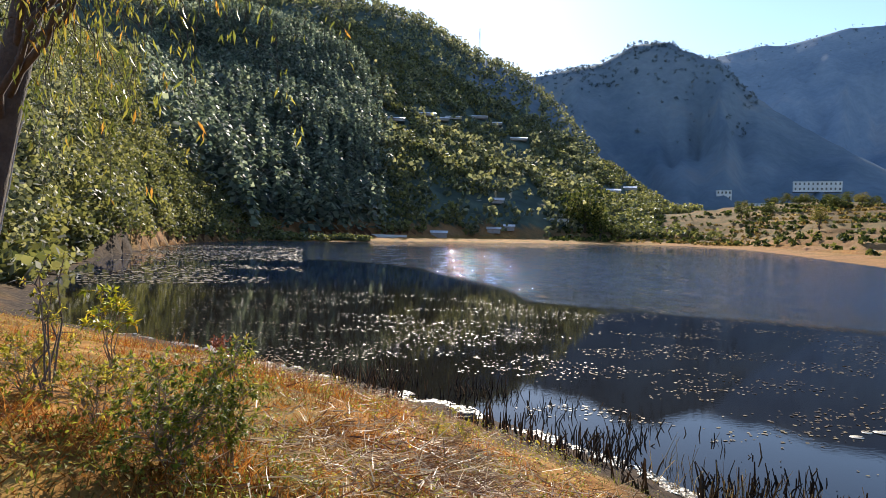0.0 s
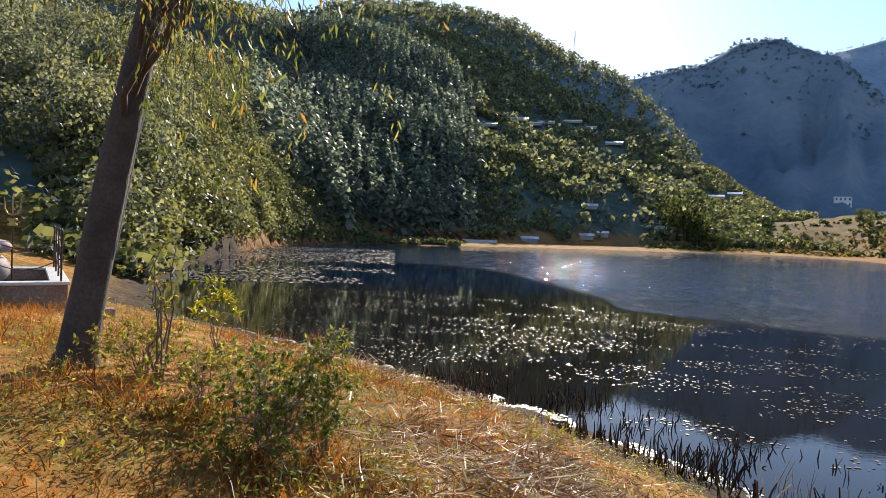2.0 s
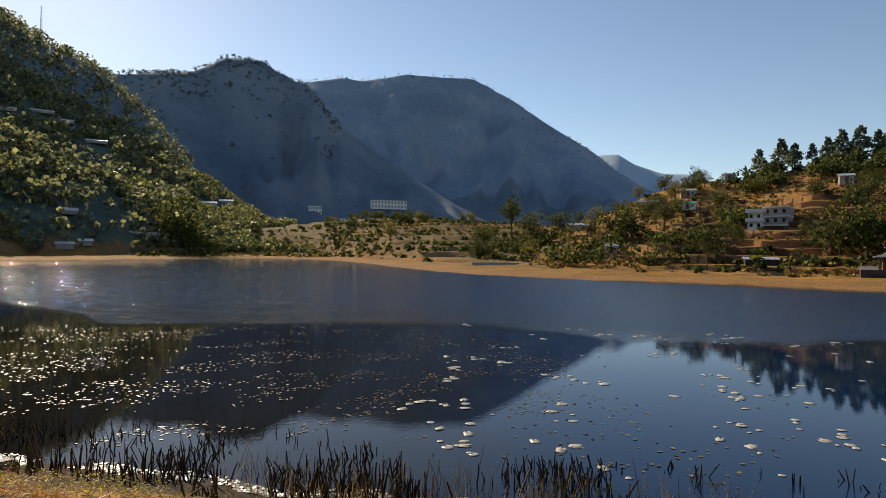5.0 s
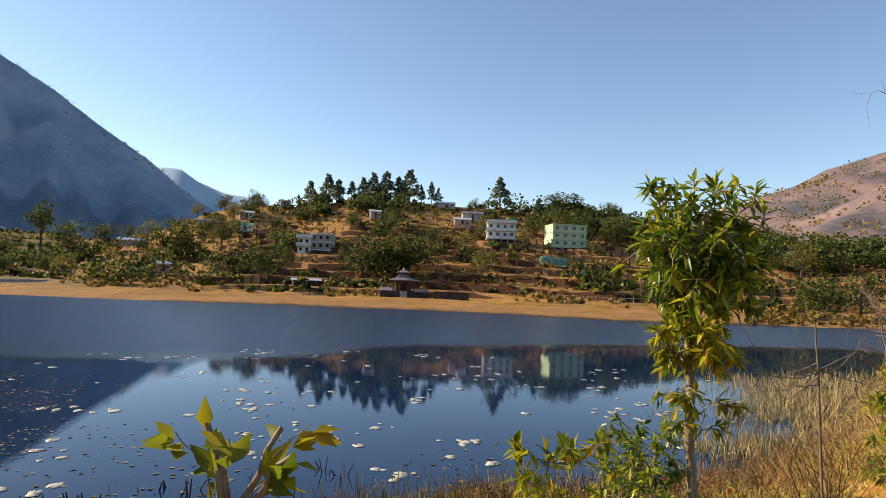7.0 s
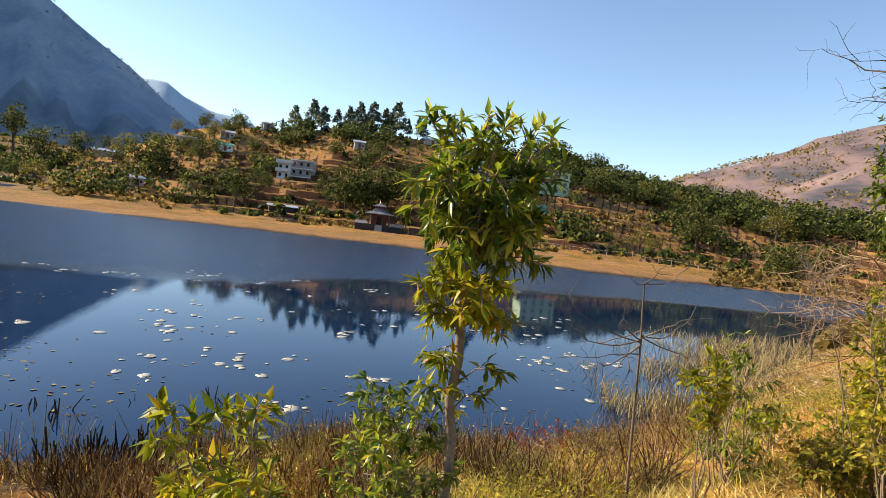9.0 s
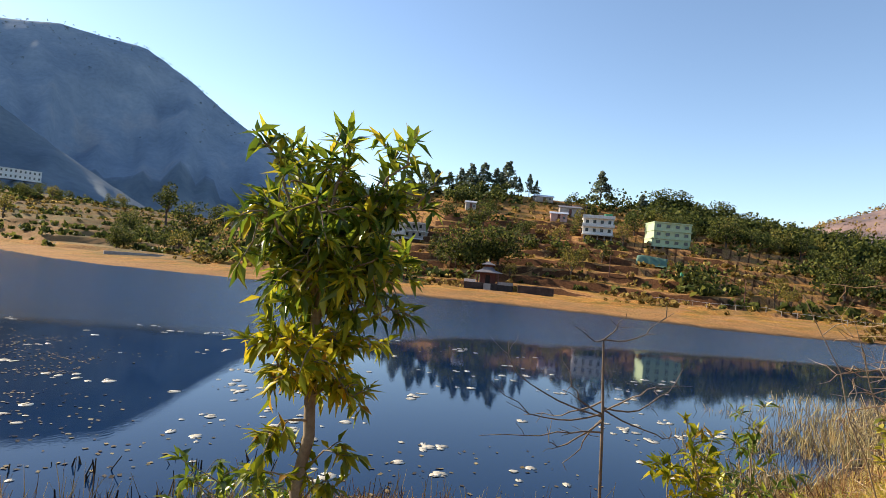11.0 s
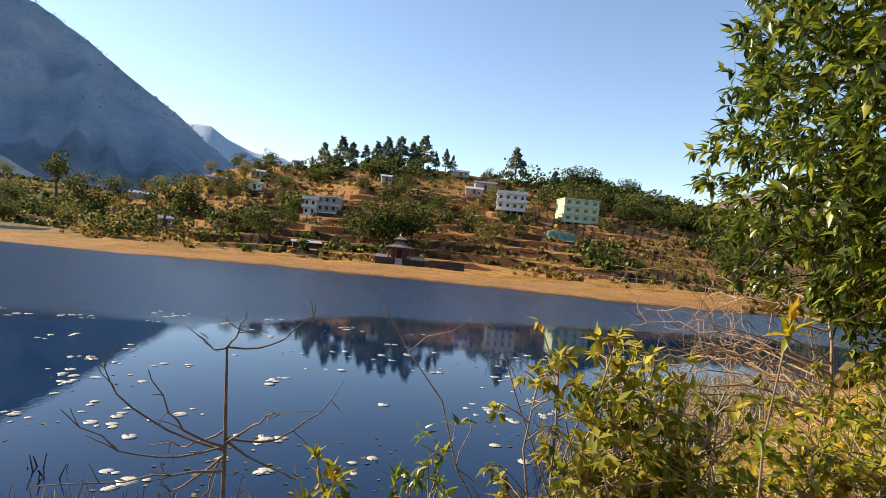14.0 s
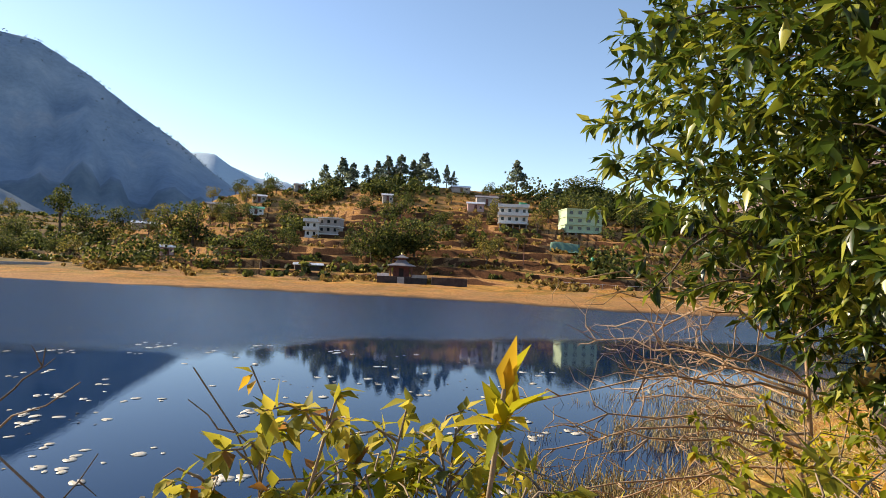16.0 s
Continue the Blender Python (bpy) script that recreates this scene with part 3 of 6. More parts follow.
def sapling_tree():
    """The young broad-leaved tree by the water: one thin trunk, an upper crown and a lower cluster."""
    rng = np.random.default_rng(11)
    x, y = 5.75, -2.12
    z0 = gz(x, y)
    root = thing("young_tree", "young broad-leaved tree with whorls of glossy pointed leaves", "tree", at=(x, y, z0 - 0.03))
    trunk, limbs, up, low = Geo(), [], Geo(), Geo()
    H = 4.12 - z0
    tp = curve_to(rng, (0.0, -0.02, 0), (0.03, 0.03, H), 9, 0, 0.008)
    trunk.add(*tube(tp, np.linspace(0.042, 0.026, 9), 9))
    side, across = np.array([-0.2, 0.98, 0]), np.array([0.98, 0.2, 0])     # along the bank, and towards the water
    top = tp[-1]

    def limb(b, end, r0, twigs_n, reach, tips, dirs, rise):
        g = Geo()
        limbs.append(g)
        p = curve_to(rng, b, end, 6, 0.05, 0.03)
        g.add(*tube(p, np.linspace(r0, r0 * 0.35, 6), 6))
        for _ in range(twigs_n):
            u = rng.uniform(0.3, 1)
            c0 = np.array([np.interp(u * 5, np.arange(6), p[:, c]) for c in range(3)])
            e = c0 + rng.normal(0, reach, 3) + np.array([0, 0, rise])
            g.add(*tube(curve_to(rng, c0, e, 4, 0.01, 0.04), np.linspace(0.006, 0.003, 4), 4))
            tips.append(e), dirs.append(e - c0)
        tips.append(end), dirs.append(end - p[-2])

    tips, dirs = [], []
    for lat, out, z in ((0.36, -0.08, 0.74), (0.25, 0.12, 0.62), (-0.03, 0.02, 0.82), (-0.13, -0.15, 0.72), (-0.34, 0.1, 0.74), (-0.46, -0.06, 0.66), (-0.58, 0.05, 0.58)):
        limb(top - [0, 0, rng.uniform(0, 0.15)], top + side * lat + across * out + [0, 0, z], 0.014, 9, 0.09, tips, dirs, 0.04)
    for k in range(17):
        a = 2 * np.pi * k / 17 + rng.uniform(-0.2, 0.2)
        off = side * (np.cos(a) * rng.uniform(0.3, 0.52) - 0.06) + across * np.sin(a) * rng.uniform(0.25, 0.5)
        limb(top - [0, 0, rng.uniform(0, 0.25)], top + off + [0, 0, rng.uniform(-0.02, 0.48)], 0.014, 9, 0.11, tips, dirs, -0.02)
    limb(top - [0, 0, 0.1], top - side * 0.47 + [0, 0, -0.14], 0.01, 5, 0.05, tips, dirs, -0.05)
    rosettes(up, rng, tips, dirs, 10, 0.145, 0.28, 0.22, 0.85)
    tips, dirs = [], []
    for k in range(17):
        a = 2 * np.pi * k / 17 + rng.uniform(-0.3, 0.3)
        zb = H - rng.uniform(0.25, 0.75)
        ln = rng.uniform(0.15, 0.38)
        limb((0.02, 0.01, zb), side * np.cos(a) * ln + across * np.sin(a) * ln * 0.9 + [0, 0, zb + rng.uniform(-0.12, 0.2)], 0.008, 5, 0.07, tips, dirs, 0.0)
    for lat, z in ((0.27, -0.85), (-0.26, -0.86), (0.2, -1.0), (0.1, -1.12), (-0.2, -1.05)):
        limb((0.01, 0.0, H + z - 0.12), side * lat + across * rng.normal(0, 0.1) + [0, 0, H + z], 0.006, 2, 0.05, tips, dirs, 0.0)
    rosettes(low, rng, tips, dirs, 9, 0.122, 0.31, 0.25, 0.9)
    tr = part("trunk", trunk.mesh("trunk", M_STEM, True), None, root, "slim pale-barked trunk")
    for g in limbs:
        part("branch", g.mesh("branch", M_STEM, True), None, tr)
    part("crown", up.mesh("crown", M_LEAF), None, root)
    part("lower_foliage", low.mesh("lower_foliage", M_LEAF_Y), None, root, "yellow-green leaves low on the trunk")


sapling_tree()


def cut_sapling():
    """A cut-back sapling beside the path, with a few big yellowing leaves."""
    rng = np.random.default_rng(5)
    x, y = 2.74, -0.17
    z0 = gz(x, y)
    root = thing("cut_sapling", "cut-back sapling with broken stems and large yellowing leaves", "shrub", at=(x, y, z0 - 0.03))
    wood, lf = Geo(), Geo()
    h = 3.58 - z0
    fork = np.array([0.0, 0.02, h - 0.34])
    wood.add(*tube(curve_to(rng, (0, 0, 0), fork, 7, 0, 0.01), np.linspace(0.021, 0.017, 7), 8))
    ends = [(-0.05, 0.10, h), (0.05, -0.13, h - 0.02), (0.02, -0.20, h - 0.10), (-0.03, 0.05, h - 0.15)]
    for e in ends:
        wood.add(*tube(curve_to(rng, fork, e, 5, 0, 0.04), np.linspace(0.014, 0.010, 5), 7))
    thin = [(0.0, 0.26, h - 0.06), (0.06, -0.24, h + 0.0), (0.03, 0.14, h - 0.1), (0.0, -0.18, h - 0.14), (-0.04, 0.02, h - 0.05)]
    base, dirs = [], []
    for e in thin:
        p = curve_to(rng, fork, e, 5, 0.03, 0.04)
        wood.add(*tube(p, np.linspace(0.005, 0.002, 5), 4))
        base += [p[-1], p[-1], p[-1], p[-2], p[-2], p[3], p[3], p[2]]
        dirs += [p[-1] - p[-2]] * 8
    for e in ends:
        base.append(np.array(e)), dirs.append(np.array([0, 0.1, 0.2]))
        base.append(np.array(e) * 0.5 + fork * 0.5), dirs.append(np.array([0.05, -0.2, 0.0]))
    n = len(base)
    d = unit(np.array(dirs)) + rng.normal(0, 0.5, (n, 3)) - np.array([0, 0, 0.55])
    leaves(lf, rng, np.array(base) - np.array([0, 0, 0.03]), d, 0.13, 0.5, up=(-0.5, -0.2, 0.8), jitter=0.5)
    part("stem", wood.mesh("stem", M_STEM, True), None, root, "brown cut stems with pale tops")
    part("foliage", lf.mesh("foliage", M_LEAF_Y), None, root)


cut_sapling()


def whip_shrub():
    """A nearly bare thin shrub standing against the water."""
    rng = np.random.default_rng(21)
    x, y = 7.2, -3.44
    z0 = gz(x, y)
    root = thing("bare_shrub", "thin leafless shrub with a forked grey stem", "shrub", at=(x, y, z0 - 0.03))
    z0 -= 0.2
    wood, tws = Geo(), []
    side, deep = np.array([0.3, -0.95, 0]), np.array([0.95, 0.3, 0])
    fork, whorl = np.array([-0.01, 0.03, 3.67 - z0]), np.array([0.0, 0.0, 3.2 - z0])
    p = np.array([(0.02, -0.06, 0), (0.02, -0.03, whorl[2] * 0.5), whorl, (0.0, 0.02, 3.45 - z0), fork])
    wood.add(*tube(p, np.linspace(0.014, 0.006, 5), 7))

    def shoot(a, mid, end, r0, out):
        """A thin branch that leaves the stem nearly level and turns up at its end."""
        g = Geo()
        tws.append(g)
        m_ = side * mid[0] + deep * out * 0.6 + [0, 0, mid[1] - z0]
        e = side * end[0] + deep * out + [0, 0, end[1] - z0]
        u = np.linspace(0, 1, 9)[:, None]
        q = (1 - u) ** 2 * a + 2 * u * (1 - u) * (2 * m_ - (a + e) / 2) + u * u * e + rng.normal(0, 0.014, (9, 3)) * u
        g.add(*tube(q, np.linspace(r0, 0.0022, 9), 5))
        for _ in range(3):
            j = rng.integers(3, 8)
            w = q[j] + unit(q[j] - q[j - 1] + rng.normal(0, 0.05, 3)) * rng.uniform(0.05, 0.16) + rng.normal(0, 0.03, 3)
            g.add(*tube(curve_to(rng, q[j], w, 4, 0, 0.04), np.linspace(0.003, 0.0015, 4), 4))

    for mid, end, out in (((0.24, 3.72), (0.39, 3.92), 0.05), ((0.03, 3.75), (0.07, 3.85), -0.1), ((-0.1, 3.66), (-0.17, 3.74), 0.0)):
        shoot(fork, mid, end, 0.006, out)
    for mid, end, out in (((-0.5, 3.32), (-0.66, 3.58), 0.1), ((-0.4, 3.13), (-0.75, 3.32), -0.1), ((0.32, 3.25), (0.55, 3.51), 0.12), ((-0.3, 3.05), (-0.8, 3.0), -0.2),
                          ((0.25, 3.12), (0.46, 3.1), -0.15), ((-0.2, 3.32), (-0.3, 3.6), -0.2), ((0.2, 3.36), (0.3, 3.42), -0.25), ((-0.26, 2.92), (-0.36, 3.02), 0.1), ((-0.1, 2.95), (-0.2, 2.7), 0.2), ((-0.25, 3.1), (-0.5, 3.05), 0.3)):
        shoot(whorl + [0, 0, rng.normal(0, 0.06)], mid, end, 0.007, out)
    st = part("stem", wood.mesh("stem", M_TWIG, True), None, root)
    for tw in tws:
        part("twig", tw.mesh("twig", M_TWIG, True), None, st)


whip_shrub()

plant("leafy_shrub", "low leafy shrub with yellow-green leaves near a young tree", "shrub", (4.36, -1.27), 31, 3.2 - gz(4.36, -1.27), 0.45, 9, 80, 9, 0.115, 0.34, M_LEAF_Y, droop=0.1)
plant("leafy_shrub", "dense green shrub round a slim trunk", "shrub", (5.72, -1.75), 32, 3.05 - gz(5.72, -1.75), 0.45, 9, 120, 12, 0.095, 0.33, M_LEAF, droop=0.2)
plant("leafy_shrub", "slender shrub with bright upright leaves", "shrub", (7.05, -4.02), 33, 3.66 - gz(7.05, -4.02), 0.2, 5, 44, 9, 0.11, 0.3, M_LEAF_Y, droop=0.0, low=0.5)
plant("leafy_shrub", "low green shrub on dry grass", "shrub", (7.6, -4.35), 34, 3.38 - gz(7.6, -4.35), 0.36, 7, 44, 8, 0.10, 0.28, M_LEAF, droop=0.2)
plant("leafy_shrub", "spindly shrub with yellowing leaves", "shrub", (8.5, -4.9), 35, 0.75, 0.4, 6, 36, 8, 0.10, 0.3, M_LEAF_Y, droop=0.15)
plant("leafy_shrub", "low shrub among straw", "shrub", (9.4, -5.3), 36, 0.45, 0.4, 6, 36, 8, 0.10, 0.3, M_BUSH, droop=0.2)
plant("leafy_shrub", "bushy green shrub on pale straw", "shrub", (8.2, -4.55), 45, 0.5, 0.4, 7, 60, 9, 0.09, 0.32, M_BUSH, droop=0.2)
plant("rusty_weed", "rust-brown dried weed by the water", "weed", (9.3, -2.6), 46, 0.55, 0.6, 12, 60, 7, 0.06, 0.3, bpy.data.materials.get("red_leaf"), bark=M_TWIG, thick=0.006, low=0.3)
plant("rusty_weed", "rust-brown dried weed by the water", "weed", (10.4, -3.4), 47, 0.5, 0.6, 12, 60, 7, 0.06, 0.3, M_SCRUB, bark=M_TWIG, thick=0.006, low=0.3)
plant("red_shrub", "small rust-red shrub on the water's edge", "shrub", (-6.0, 16.4), 37, 0.55, 0.4, 6, 30, 10, 0.10, 0.3, M_RED)
plant("green_bush", "dense small-leaved green bush on the grassy bank", "bush", (-1.95, 4.45), 38, 0.85, 0.5, 14, 240, 16, 0.05, 0.4, M_BUSH, thick=0.007, low=0.1)
plant("green_bush", "upright leafy bush beside dry straw", "bush", (-1.62, 4.72), 39, 1.05, 0.28, 7, 100, 13, 0.06, 0.33, M_BUSH, thick=0.007)
plant("green_bush", "low ragged green bush", "bush", (-2.75, 4.9), 40, 0.5, 0.55, 9, 110, 12, 0.055, 0.4, M_WEED, thick=0.006, low=0.1)
plant("green_bush", "low ragged green bush", "bush", (-3.9, 5.7), 41, 0.55, 0.5, 9, 100, 11, 0.06, 0.4, M_WEED, thick=0.006, low=0.1)
plant("green_bush", "low tuft of green shoots on the bank", "bush", (0.1, 7.3), 42, 0.45, 0.5, 10, 50, 9, 0.07, 0.2, M_WEED, thick=0.005, low=0.1, droop=0.0)
plant("tall_shrub", "tall spindly shrub with brown stems and few leaves", "shrub", (-3.55, 5.45), 43, 1.45, 0.22, 5, 34, 7, 0.06, 0.35, M_WEED, bark=M_TWIG, thick=0.012, low=0.6, bare=0.25)
plant("yellow_shrub", "bright yellow-green leafy shrub near the water", "shrub", (-3.75, 6.85), 44, 1.15, 0.35, 5, 28, 9, 0.11, 0.33, M_LEAF_Y, thick=0.009, low=0.55, droop=0.0)

# the bushes that the path runs into, among the reeds' end
THICKET = ((6.66, -5.19, 1.5, 0.28), (6.98, -5.28, 1.3, 0.28), (6.95, -5.42, 1.38, 0.3), (6.82, -5.35, 0.95, 0.4), (7.1, -5.45, 1.15, 0.45), (7.55, -5.75, 1.25, 0.5), (8.1, -6.1, 1.3, 0.55), (8.6, -6.6, 1.2, 0.6), (7.0, -6.1, 0.95, 0.45),
           (7.6, -6.5, 1.05, 0.5), (9.2, -6.2, 0.7, 0.5), (8.0, -5.5, 0.3, 0.4), (7.0, -4.95, 0.15, 0.3), (7.9, -7.1, 1.0, 0.5), (6.9, -6.75, 1.1, 0.42), (7.3, -7.0, 1.15, 0.45), (7.15, -6.4, 1.05, 0.4), (8.3, -6.9, 1.1, 0.5), (6.75, -6.35, 0.9, 0.35), (9.6, -7.2, 1.1, 0.6))
for i, (bx, by, bh, br) in enumerate(THICKET):
    plant("thicket_bush", "tangled bush with yellow-green and dry leaves beside the path", "bush", (bx, by), 60 + i, 0.36 + bh * (1.0 if bx < 7.3 or by < -6.3 else 0.55), br, 10, 200 if bx < 8 else 80, 9, 0.064, 0.45,
          (M_WEED, M_LEAF_Y, M_WEED, M_LEAF_Y)[i % 4], bark=M_STEM, thick=0.008, low=0.25, bare=0.12, group="bushes beside the path")


def sprig():
    """A tall shoot with broad pointed leaves at its end."""
    rng = np.random.default_rng(77)
    x, y = 6.34, -5.66
    z0 = gz(x, y)
    root = thing("leafy_shoot", "tall shoot ending in broad bright green leaves", "shrub", at=(x, y, z0 - 0.03))
    wood, lf = Geo(), Geo()
    h = 4.43 - z0
    p = curve_to(rng, (0.05, 0.12, 0), (0, 0, h - 0.08), 7, 0, 0.01)
    wood.add(*tube(p, np.linspace(0.005, 0.003, 7), 6))
    rosettes(lf, rng, [p[-1], p[-1], p[-2]], [(0, 0, 1), (0, 0.1, 1), (0.1, 0, 0.6)], 9, 0.074, 0.36, -0.1, 0.75)
    rosettes(lf, rng, p[2:6], [(0, 0.1, 0.3)] * 4, 3, 0.07, 0.4, 0.4)
    part("stem", wood.mesh("stem", M_STEM, True), None, root)
    part("foliage", lf.mesh("foliage", M_LEAF_Y), None, root)


sprig()


def arching_stick(at, end, seed, leafy):
    rng = np.random.default_rng(seed)
    x, y = at
    z0 = gz(x, y)
    root = thing("arching_twig", "long bare twig arching out over the water", "twig", "arching twigs", at=(x, y, z0 - 0.03))
    g, lf = Geo(), Geo()
    e = np.array(end) - np.array([x, y, z0 - 0.03])
    p = curve_to(rng, (0, 0, 0), e, 9, 0.12, 0.006)
    g.add(*tube(p, np.linspace(0.006, 0.002, 9), 5))
    for k in range(4):
        b = p[rng.integers(3, 8)]
        g.add(*tube(curve_to(rng, b, b + rng.normal(0, 0.14, 3), 4, 0, 0.05), np.linspace(0.003, 0.0015, 4), 4))
    part("twig", g.mesh("twig", M_STEM, True), None, root)
    if leafy:
        rosettes(lf, rng, p[5:9], [e] * 4, 3, 0.06, 0.4)
        part("foliage", lf.mesh("foliage", M_LEAF_Y), None, root)


arching_stick((7.6, -5.3), (6.95, -4.75, 4.17), 3, False)
arching_stick((7.1, -5.2), (6.5, -4.45, 4.25), 4, False)
arching_stick((7.35, -5.45), (6.9, -4.95, 4.2), 5, True)


def big_tree():
    """The dense dark-leaved tree at the end of the walk."""
    rng = np.random.default_rng(91)
    x, y = 8.7, -7.6
    z0 = gz(x, y)
    root = thing("broadleaf_tree", "dense dark-leaved tree with a low spreading crown", "tree", at=(x, y, z0 - 0.05))
    trunk, limbs, crown = Geo(), [], Geo()
    tp = curve_to(rng, (0, 0, 0), (-0.1, 0.2, 3.7), 8, 0, 0.02)
    trunk.add(*tube(tp, np.linspace(0.17, 0.07, 8), 10))
    tips, dirs = [], []
    for k in range(52):
        twigs = Geo()
        limbs.append(twigs)
        u = rng.uniform(0.38, 1)
        b = np.array([np.interp(u * 7, np.arange(8), tp[:, c]) for c in range(3)])
        a = rng.uniform(0, 2 * np.pi)
        ln = rng.uniform(0.6, 1.35) * (1.15 - 0.3 * u)
        e = b + np.array([np.cos(a) * ln, np.sin(a) * ln, rng.uniform(-0.25, 1.0) * (0.3 + u)])
        p = curve_to(rng, b, e, 6, 0.1, 0.04)
        twigs.add(*tube(p, np.linspace(0.035, 0.009, 6), 6))
        for m_ in range(22):
            s = rng.uniform(0.25, 1)
            c0 = np.array([np.interp(s * 5, np.arange(6), p[:, c]) for c in range(3)])
            q = c0 + rng.normal(0, 0.26, 3) + np.array([0, 0, 0.03])
            twigs.add(*tube(curve_to(rng, c0, q, 4, 0, 0.04), np.linspace(0.007, 0.003, 4), 4))
            tips.append(q), dirs.append(q - c0)
    for k in range(4600):
        e = unit(rng.normal(0, 1, 3)) * rng.uniform(0.15, 1.0) ** 0.45
        c0 = np.array([-0.05, 0.15, 2.85]) + e * np.array([1.75, 1.75, 1.75]) * (1 + 0.25 * noise.noise(Vector(e * 2.2)))
        tips.append(c0), dirs.append(e)
    rosettes(crown, rng, tips, dirs, 9, 0.098, 0.38, 0.2)
    tr = part("trunk", trunk.mesh("trunk", M_BARK, True), None, root)
    for g in limbs:
        part("branch", g.mesh("branch", M_BARK, True), None, tr)
    part("crown", crown.mesh("crown", M_LEAF_D), None, root)


big_tree()


def bare_tree(at, seed, height, spread, n, label, start=0.3, bias=(-0.5, 0.3, 0), wood=None, tip=0.004):
    rng = np.random.default_rng(seed)
    x, y = at
    z0 = gz(x, y)
    root = thing("bare_tree", label, "tree", at=(x, y, z0 - 0.05))
    trunk, limbs = Geo(), []
    tp = curve_to(rng, (0, 0, 0), (0.1, 0.1, height * 0.8), 8, 0, 0.02)
    r = height * 0.014
    trunk.add(*tube(tp, np.linspace(r, r * 0.3, 8), 8))
    for k in range(n):
        twigs = Geo()
        limbs.append(twigs)
        u = rng.uniform(start, 1)
        b = np.array([np.interp(u * 7, np.arange(8), tp[:, c]) for c in range(3)])
        d = unit(rng.normal(0, 1, 3) * np.array([1, 1, 0.35]) + np.array(bias) + np.array([0, 0, 0.25]))
        e = b + d * spread * rng.uniform(0.5, 1)
        p = curve_to(rng, b, e, 7, 0.1, 0.03)
        twigs.add(*tube(p, np.linspace(max(r * 0.35, tip * 2), tip, 7), 5))
        for m_ in range(7):
            c0 = p[rng.integers(2, 7)]
            q = c0 + (unit(d + rng.normal(0, 0.6, 3))) * spread * rng.uniform(0.12, 0.35)
            w = curve_to(rng, c0, q, 5, 0, 0.05)
            twigs.add(*tube(w, np.linspace(0.006, 0.002, 5), 4))
            q2 = w[2] + rng.normal(0, 0.09 * spread, 3)
            twigs.add(*tube(curve_to(rng, w[2], q2, 4, 0, 0.05), np.linspace(0.004, 0.0015, 4), 4))
    tr = part("trunk", trunk.mesh("trunk", wood or M_TWIG, True), None, root)
    for g in limbs:
        part("branch", g.mesh("branch", wood or M_TWIG, True), None, tr)


M_DRYTWIG = mottled("sunlit_dry_twig", (0.24, 0.14, 0.07), (0.42, 0.29, 0.17), 9, 0.7, 0.2, 0.004)
bare_tree((10.5, -7.15), 101, 2.3, 1.9, 20, "leafless shrub with long tan twigs spreading low over the bank", 0.35, (0.5, 2.3, -0.1), M_DRYTWIG, 0.005)
bare_tree((13.4, -8.8), 102, 6.7, 2.9, 16, "tall leafless tree with crooked grey branches", 0.72, (-1.2, 0.9, 0))
bare_tree((23.0, -10.6), 103, 3.4, 1.6, 18, "leafless reddish-grey tree at the lake's end", 0.2, (0, 0, 0.8))


